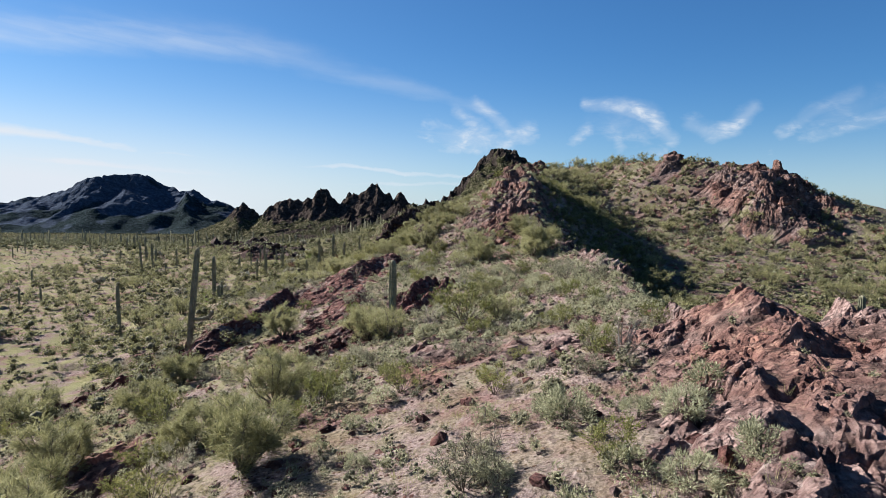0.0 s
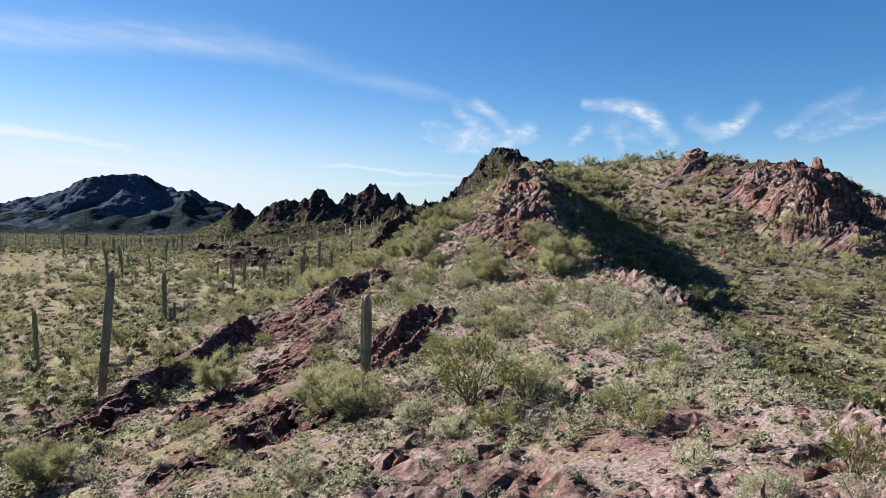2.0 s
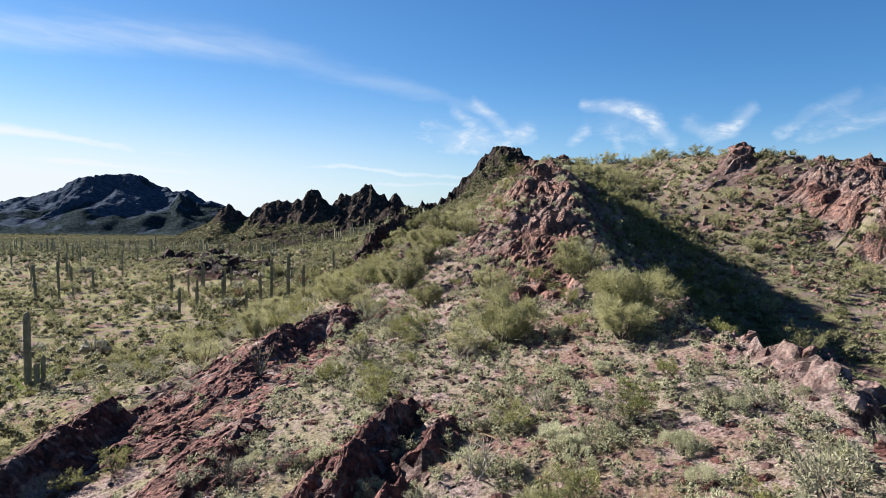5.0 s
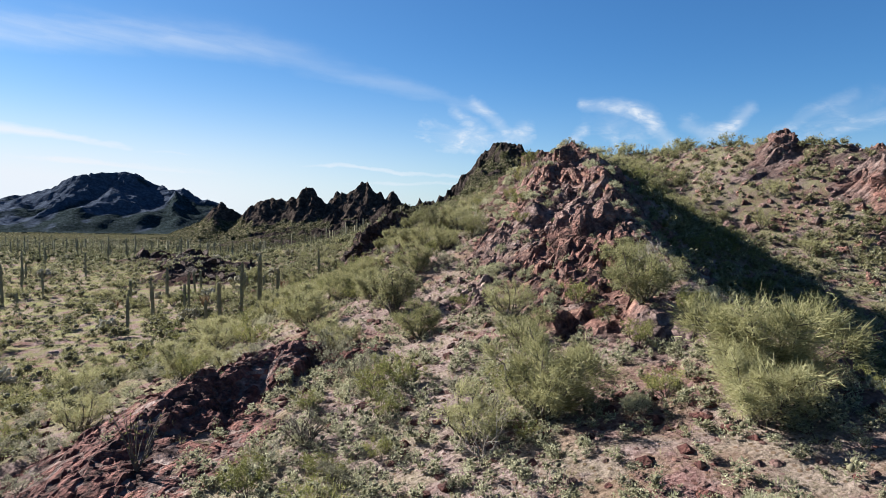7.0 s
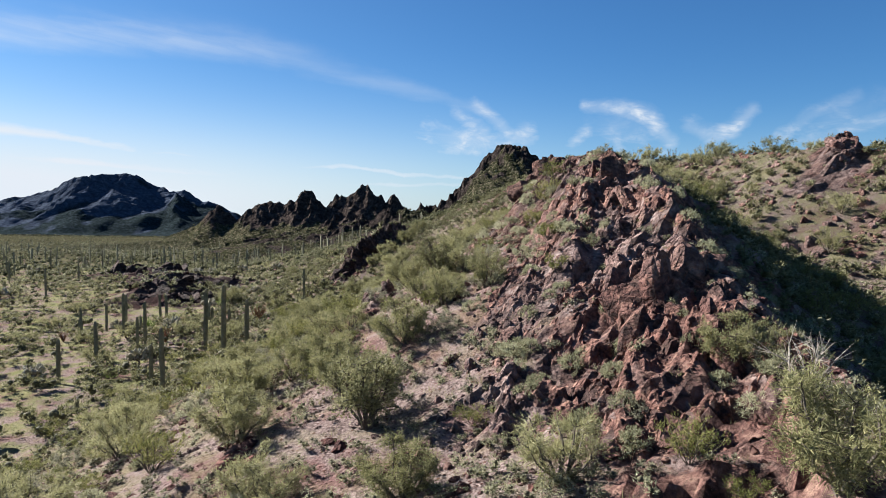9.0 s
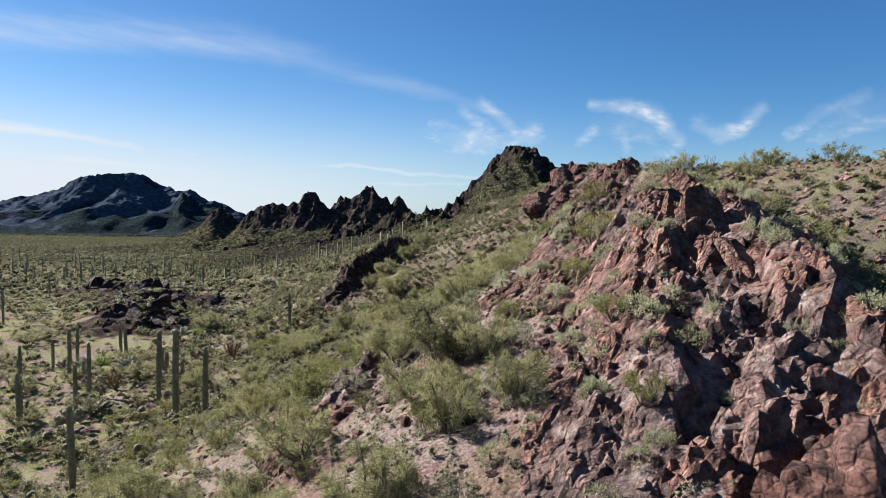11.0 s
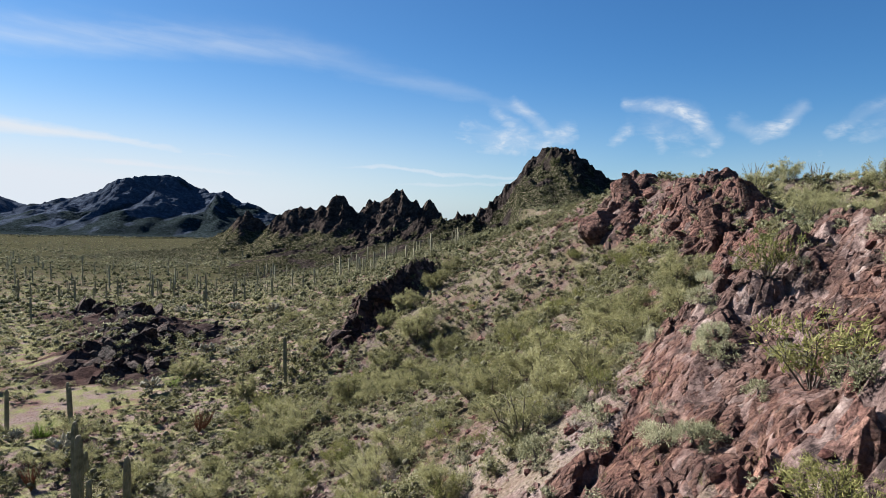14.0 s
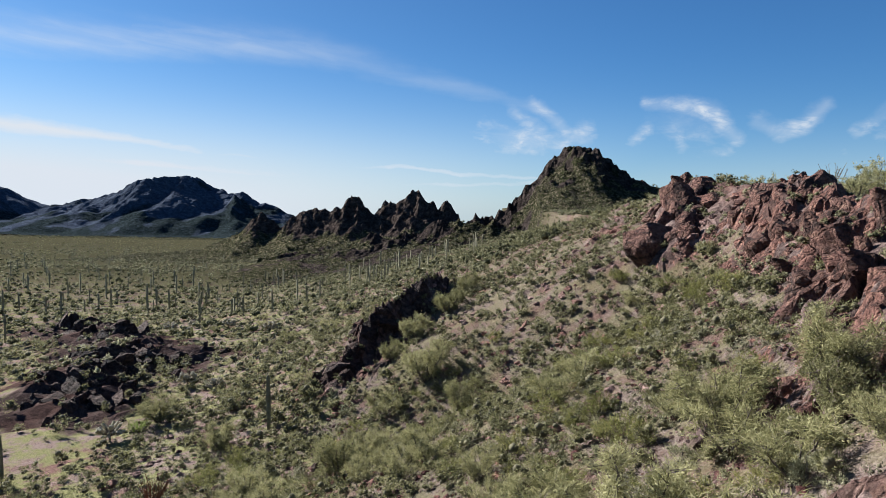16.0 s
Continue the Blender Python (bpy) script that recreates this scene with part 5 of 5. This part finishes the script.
joined_stuff("dry_grass_tufts", "pale dry grass tufts", "grass", TUFT, heaps(sprinkle(5200, -22, 12, 7, 132, 0.2, -0.2, 4.0, seed=11), 0.16, 0.42), GRASS)
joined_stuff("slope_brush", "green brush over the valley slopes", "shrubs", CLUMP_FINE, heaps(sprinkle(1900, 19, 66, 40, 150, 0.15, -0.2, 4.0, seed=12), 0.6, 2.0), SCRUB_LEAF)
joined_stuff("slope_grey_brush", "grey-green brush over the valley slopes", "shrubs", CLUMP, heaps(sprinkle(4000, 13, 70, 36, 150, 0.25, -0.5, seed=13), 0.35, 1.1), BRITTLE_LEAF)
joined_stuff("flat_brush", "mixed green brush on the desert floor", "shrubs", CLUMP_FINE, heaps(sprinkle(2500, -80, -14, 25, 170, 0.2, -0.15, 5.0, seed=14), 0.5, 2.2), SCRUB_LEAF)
joined_stuff("flat_grey_brush", "grey bursage cushions on the desert floor", "shrubs", CLUMP, heaps(sprinkle(2700, -100, -12, 25, 210, 0.2, -0.3, seed=15), 0.3, 1.1), BRITTLE_LEAF)
joined_stuff("upper_slope_brush", "brush climbing the slope towards the peak", "shrubs", CLUMP_FINE, heaps(sprinkle(1300, -30, 20, 115, 175, 0.2, -0.3, 5.0, seed=16), 0.4, 1.7), SCRUB_LEAF)
joined_stuff("upper_slope_grey_brush", "grey brush climbing the slope towards the peak", "shrubs", CLUMP, heaps(sprinkle(3600, -32, 24, 112, 225, 0.25, -0.7, seed=17), 0.35, 1.1), FAR_LEAF)


def fan(count, y0, y1, left, right):
    """Places over the widening view of the far flats, evenly dense as seen."""
    u = rng.random(count)
    y = 1 / (1 / y0 + u * (1 / y1 - 1 / y0))
    return np.stack([y * rng.uniform(left, right, count), y], 1)


def on_hill(height, count, x0, x1, y0, y1, w0, w1):
    x, y = rng.uniform(x0, x1, count), rng.uniform(y0, y1, count)
    z, rock = height(x, y)
    z = np.maximum(z, on_sheet(GRID_Z, x, y))
    w = rng.uniform(w0, w1, count) * np.where(rock > 0.35, 0.35, 1.0)
    return np.stack([x, y, z - 0.1, w, w * 0.8], 1)


joined_stuff("far_brush", "olive scrub dotting the far flats", "shrubs", CLUMP_FAR, heaps(fan(7000, 330, 1250, -1.0, 0.08), 1.2, 3.2, 0.7), FAR_LEAF)
joined_stuff("farthest_brush", "olive scrub reaching the foot of the mountain", "shrubs", CLUMP_FAR, heaps(fan(3600, 1150, 1800, -1.0, 0.0), 3.0, 6.5, 0.6), FAR_LEAF)
joined_stuff("middle_brush", "olive scrub dotting the flats beyond the knoll", "shrubs", CLUMP_MID, heaps(fan(4200, 172, 340, -1.0, 0.08), 0.7, 2.4, 0.75), FAR_LEAF)
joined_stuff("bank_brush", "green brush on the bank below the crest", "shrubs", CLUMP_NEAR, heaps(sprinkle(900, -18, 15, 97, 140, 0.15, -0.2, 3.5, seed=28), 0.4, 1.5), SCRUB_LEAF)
joined_stuff("peak_foot_brush", "olive scrub on the slope below the peak", "shrubs", CLUMP_MID, heaps(sprinkle(4200, -70, 60, 150, 330, 0.3, -0.5, seed=22), 0.5, 1.7, 0.75), FAR_LEAF)
joined_stuff("flat_tufts", "small tufts of annual growth on the flats", "grass", TUFT, heaps(sprinkle(3000, -70, -14, 60, 170, 0.2, -0.3, 5.0, seed=27), 0.2, 0.5), GRASS)
joined_stuff("far_pale_brush", "pale cholla and bursage dotting the far flats", "shrubs", CLUMP_MID, heaps(fan(2300, 150, 800, -1.0, 0.0), 0.7, 1.7, 0.7), BRITTLE_LEAF)
joined_stuff("peak_brush", "dark scrub on the rocky peak", "shrubs", CLUMP_FAR, on_hill(peak_height, 5200, -80, 125, 276, 372, 0.6, 2.0), PEAK_LEAF)
joined_stuff("crag_brush", "dark scrub below the jagged crags", "shrubs", CLUMP_FAR, on_hill(jag_height, 4600, -250, 60, 415, 505, 0.8, 2.4), PEAK_LEAF)
joined_stuff("loose_stones", "loose reddish stones on the gravel", "stones", TINY, heaps(sprinkle(7500, -22, 12, 7, 118, 0.6, -0.2, 3.0, seed=18), 0.05, 0.24, 0.9), ROCK)
joined_stuff("gravel_blocks", "angular red and purple stones strewn over the slope", "stones", TINY, heaps(sprinkle(1500, -16, 11, 9, 128, 0.2, 0.0, 4.0, seed=30), 0.12, 0.42, 0.9), ROCK_WINE)
joined_stuff("slope_stones", "weathered stones strewn over the valley slope", "stones", TINY, heaps(sprinkle(2200, 13, 64, 40, 150, 0.6, 0.0, 6.0, seed=31), 0.2, 0.75, 0.9), ROCK)
joined_stuff("upper_slope_stones", "dark stones strewn over the slope below the peak", "stones", TINY, heaps(sprinkle(1400, -30, 22, 112, 200, 0.6, 0.0, 6.0, seed=32), 0.2, 0.7, 0.9), ROCK)
joined_stuff("gully_brush", "dense dark brush in the shaded gully", "shrubs", CLUMP, heaps(sprinkle(2300, 12.5, 26, 34, 112, 0.4, -0.8, 4.0, seed=33), 0.4, 1.3), SCRUB_LEAF)


# ---------------- cacti ----------------
def ribbed(points, radii, ribs):
    """A fluted column through points, closed by its rounded top."""
    sides = ribs * 2
    points = np.asarray(points, float)
    verts, faces = [], []
    for k, (p, r) in enumerate(zip(points, radii)):
        d = points[min(k + 1, len(points) - 1)] - points[max(k - 1, 0)]
        d = d / (np.linalg.norm(d) + 1e-9)
        a = np.cross(d, (0.05, 1.0, 0.1))
        a /= np.linalg.norm(a)
        b = np.cross(a, d)
        for j in range(sides):
            t, q = math.pi * 2 * j / sides, r * (1.06 if j % 2 else 0.84)
            verts.append(p + q * (a * math.cos(t) + b * math.sin(t)))
    for k in range(len(points) - 1):
        for j in range(sides):
            a0, b0 = k * sides + j, k * sides + (j + 1) % sides
            faces += [(a0, b0, b0 + sides), (a0, b0 + sides, a0 + sides)]
    return np.array(verts), np.array(faces)


def column(high, radius, lean=(0, 0), ribs=13):
    u = np.array([0, 0.04, 0.15, 0.35, 0.6, 0.8, 0.92, 0.965, 0.99, 1.0])
    r = radius * np.array([0.72, 0.78, 0.88, 1.0, 1.02, 0.97, 0.90, 0.74, 0.45, 0.08])
    pts = np.stack([lean[0] * u ** 1.15, lean[1] * u ** 1.15, u * high - 0.25 * (1 - u)], 1)
    return ribbed(pts, r, ribs)


def crown(high, radius, lean):
    """The pale cap of spines on top."""
    v, f = SPHERES[2]
    v = v * (radius * 0.62, radius * 0.62, radius * 0.7) + np.array([lean[0], lean[1], high - radius * 0.55])
    return v, f


def saguaro(x, y, high, radius=0.21, lean=(0, 0), arms=(), label=""):
    """arms: (from height, reach, tip height, compass degrees, radius)."""
    home = new("saguaro")
    home.location = (x, y, ground_z(x, y))
    radius *= 0.86
    part("trunk", mesh_of("trunk", *column(high, radius, lean), CACTUS), home)
    part("spine_cap", mesh_of("spine_cap", *crown(high, radius, lean), SPINES), home, "pale tuft of spines")
    for z0, reach, z1, turn, r in arms:
        a = radians(turn)
        u = np.array([0, 0.25, 0.5, 0.75, 1.0])
        out = np.concatenate([reach * np.sin(u * math.pi / 2), [reach, reach, reach]])
        up = np.concatenate([z0 + 0.35 * reach * (1 - np.cos(u * math.pi / 2)), z0 + (z1 - z0) * np.array([0.6, 0.92, 1.0]) if z1 > z0 + 0.4 * reach else [z0 + 0.38 * reach, z0 + 0.42 * reach, z0 + 0.46 * reach]])
        pts = np.stack([lean[0] * z0 / high + out * math.sin(a), lean[1] * z0 / high + out * math.cos(a), up], 1)
        part("arm", mesh_of("arm", *ribbed(pts, r * np.array([0.6, 0.85, 1, 1, 1, 1, 0.9, 0.1]), 10), CACTUS), home)
    return tagged(home, label or "tall ribbed saguaro cactus standing in desert scrub", "cactus", "saguaros")


saguaro(-18.2, 44.3, 7.6, 0.24, (0.7, 0.2), [(2.5, 1.5, 2.7, 95, 0.13)], "leaning saguaro cactus with one low sagging arm")
saguaro(-3.0, 36.0, 3.9, 0.24, (0.05, 0), label="thick armless saguaro spear on the red slope")
saguaro(-24.0, 65.1, 5.0, 0.22, (0.05, 0), [(0.5, 0.5, 2.0, 85, 0.16), (0.8, 0.8, 2.4, 70, 0.12)], "saguaro cactus with two short upturned arms near its base")
saguaro(-19.0, 106.8, 6.8, 0.24, (0.1, 0), [(3.6, 0.45, 4.6, 75, 0.12)], "tall saguaro cactus with a stub arm")
saguaro(-22.4, 111.5, 5.9, 0.22, (0.15, 0), [(3.0, 0.6, 4.2, 80, 0.12), (4.9, 0.35, 5.3, -80, 0.12), (3.2, 0.5, 4.7, 120, 0.1)], "saguaro cactus with several short arms")
saguaro(-17.4, 108.1, 5.1, 0.21, (0.1, 0))
for x, y, h in ((-29.3, 56.2, 4.6), (-54.9, 113.7, 5.8), (-30.3, 101.3, 3.6), (-34.5, 128.9, 3.3), (-51.2, 79.2, 1.9), (-52.4, 76.9, 2.1), (-65.4, 99.2, 2.3), (-17.5, 36.3, 1.0),
                (-34.3, 119.5, 4.5), (-32.6, 126.3, 3.7), (-30.4, 107.0, 4.0), (-30.9, 107.9, 2.9), (-21.8, 99.0, 3.4), (-18.7, 94.1, 4.7), (-18.6, 137.2, 4.7), (-36.6, 124.5, 4.0),
                (-56.5, 121.4, 5.6), (-60.2, 130.7, 3.7), (-53.1, 119.2, 2.1), (-24.7, 94.3, 1.0), (14.3, 21.5, 0.75)):
    saguaro(x, y, h, 0.12 + 0.014 * h, (rng.normal() * 0.04 * h * 0.5, 0))
for x, y in sprinkle(60, -120, -26, 110, 235, 0.0, 0.0, seed=20):
    h = rng.uniform(1.8, 4.9)
    saguaro(x, y, h, 0.11 + 0.014 * h, (rng.normal() * 0.08, 0), [(h * 0.45, 0.5, h * 0.7, rng.uniform(0, 360), 0.11)] if rng.random() < 0.15 else ())
COLUMN_FAR = [ribbed([(0, 0, -0.05), (0, 0, 0.5), (0, 0, 0.93), (0, 0, 1.0)], [0.038, 0.042, 0.038, 0.012], 3) for _ in range(2)]
far_spots = heaps(fan(420, 200, 800, -0.8, -0.02), 2.0, 4.8, 1.0)
joined_stuff("far_saguaros", "countless distant saguaro columns on the flats", "cacti", COLUMN_FAR, far_spots, CACTUS)


def cholla_shape(rng, high, wide):
    trunk = [tube([(0, 0, -0.1), (0.02, 0, high * 0.3), (0, 0.02, high * 0.5)], [0.06, 0.05, 0.04], 5)]
    joints = []
    for _ in range(34):
        az, c = rng.uniform(0, 6.28), rng.random()
        end = np.array([math.cos(az) * wide * 0.5 * math.sqrt(1 - 0.7 * c * c), math.sin(az) * wide * 0.5 * math.sqrt(1 - 0.7 * c * c), high * (0.45 + 0.55 * c)])
        mid = end * (0.55, 0.55, 0.75)
        trunk.append(tube([(0, 0, high * rng.uniform(0.3, 0.5)), mid], [0.03, 0.025], 4))
        joints.append(tube([mid, mid + (end - mid) * 0.4, end, end * 1.02], [0.035, 0.07, 0.065, 0.01], 6))
        n = 22
        base = mid + (end - mid) * rng.random((n, 1)) + rng.normal(size=(n, 3)) * 0.03
        way = rng.normal(size=(n, 3)) + np.array([0, 0, 0.3])
        joints.append(slivers(base, way / np.linalg.norm(way, axis=1)[:, None], 0.12, 0.03, rng))
    return join(trunk), join(joints)


CHOLLA = Kind("cholla", "pale spiny cholla cactus on a dark trunk", "cactus", "chollas", [cholla_shape(rng, 1.0, 1.3) for _ in range(3)], BARK, CHOLLA_SKIN, "trunk", "crown")
for x, y, h in ((-36, 121.5, 1.3), (-29.5, 120.5, 1.7), (-31.2, 136, 1.6), (-26.5, 109.5, 1.2), (-33, 152, 1.6), (-29, 150, 1.4)):
    CHOLLA.plant(x, y, h)
for x, y in sprinkle(36, -95, -26, 70, 190, 0.0, seed=21):
    CHOLLA.plant(x, y, rng.uniform(0.9, 1.8))


def wand_shape(rng, count, spreadout, thick):
    """Long thin wands from one root."""
    wands = []
    for _ in range(count):
        az, out = rng.uniform(0, 6.28), spreadout * rng.uniform(0.3, 1.0)
        tip = np.array([math.cos(az) * out, math.sin(az) * out, rng.uniform(0.75, 1.0)])
        t = np.linspace(0, 1, 5)[:, None]
        wands.append(tube(tip * np.concatenate([t ** 0.9, t ** 0.9, t], 1) + rng.normal(size=3) * 0.03 * np.sin(t * 3.1), np.linspace(thick, thick * 0.4, 5), 4))
    base = np.concatenate([w[0][::3] for w in wands])
    way = rng.normal(size=base.shape) + np.array([0, 0, 0.6])
    return join(wands), slivers(base, way / np.linalg.norm(way, axis=1)[:, None], 0.07, 0.02, rng)


def ocotillo(x, y, h):
    home = new("ocotillo")
    home.matrix_basis = Matrix.LocRotScale((x, y, ground_z(x, y) - 0.05), None, (h, h, h))
    for wood, leaf in (wand_shape(rng, 1, 0.45, 0.012) for _ in range(15)):
        wand = part("wand", mesh_of("wand", *wood, BARK), home)
        part("foliage", mesh_of("foliage", *leaf, CREOSOTE_LEAF), wand)
    tagged(home, "ocotillo with long bare grey-green wands", "shrub", "ocotillos")


for x, y, h in ((34, 146, 3.2), (38, 143, 3.0), (41, 140, 3.2), (29, 149, 2.8), (37, 96, 1.8), (-8.2, 57.5, 1.8), (14.5, 34, 1.5)):
    ocotillo(x, y, h)
REDBUSH = Kind("red_barked_shrub", "reddish upright shrub with stiff bare stems", "shrub", "red-stemmed shrubs", [wand_shape(rng, 46, 0.55, 0.014) for _ in range(2)], RED_WAND, RED_WAND, "branchwork", "foliage")
for x, y, h in ((-21.4, 125.0, 1.9), (-28.1, 115.7, 1.6), (-40, 118, 1.2)):
    REDBUSH.plant(x, y, h)
YUCCA = Kind("desert_spoon", "green rosette of stiff narrow blades", "shrub", "green rosettes", [(tube([(0, 0, -0.1), (0, 0, 0.15)], [0.12, 0.1], 6), tuft_shape(rng, 0.9, 0.9, 130)) for _ in range(2)], BARK, AGAVE, "stump", "rosette")
for x, y, s in ((-34.5, 125.5, 1.7), (-24.5, 66.5, 1.9), (-30.0, 138.0, 1.4), (-27, 103, 1.2)):
    YUCCA.plant(x, y, s)
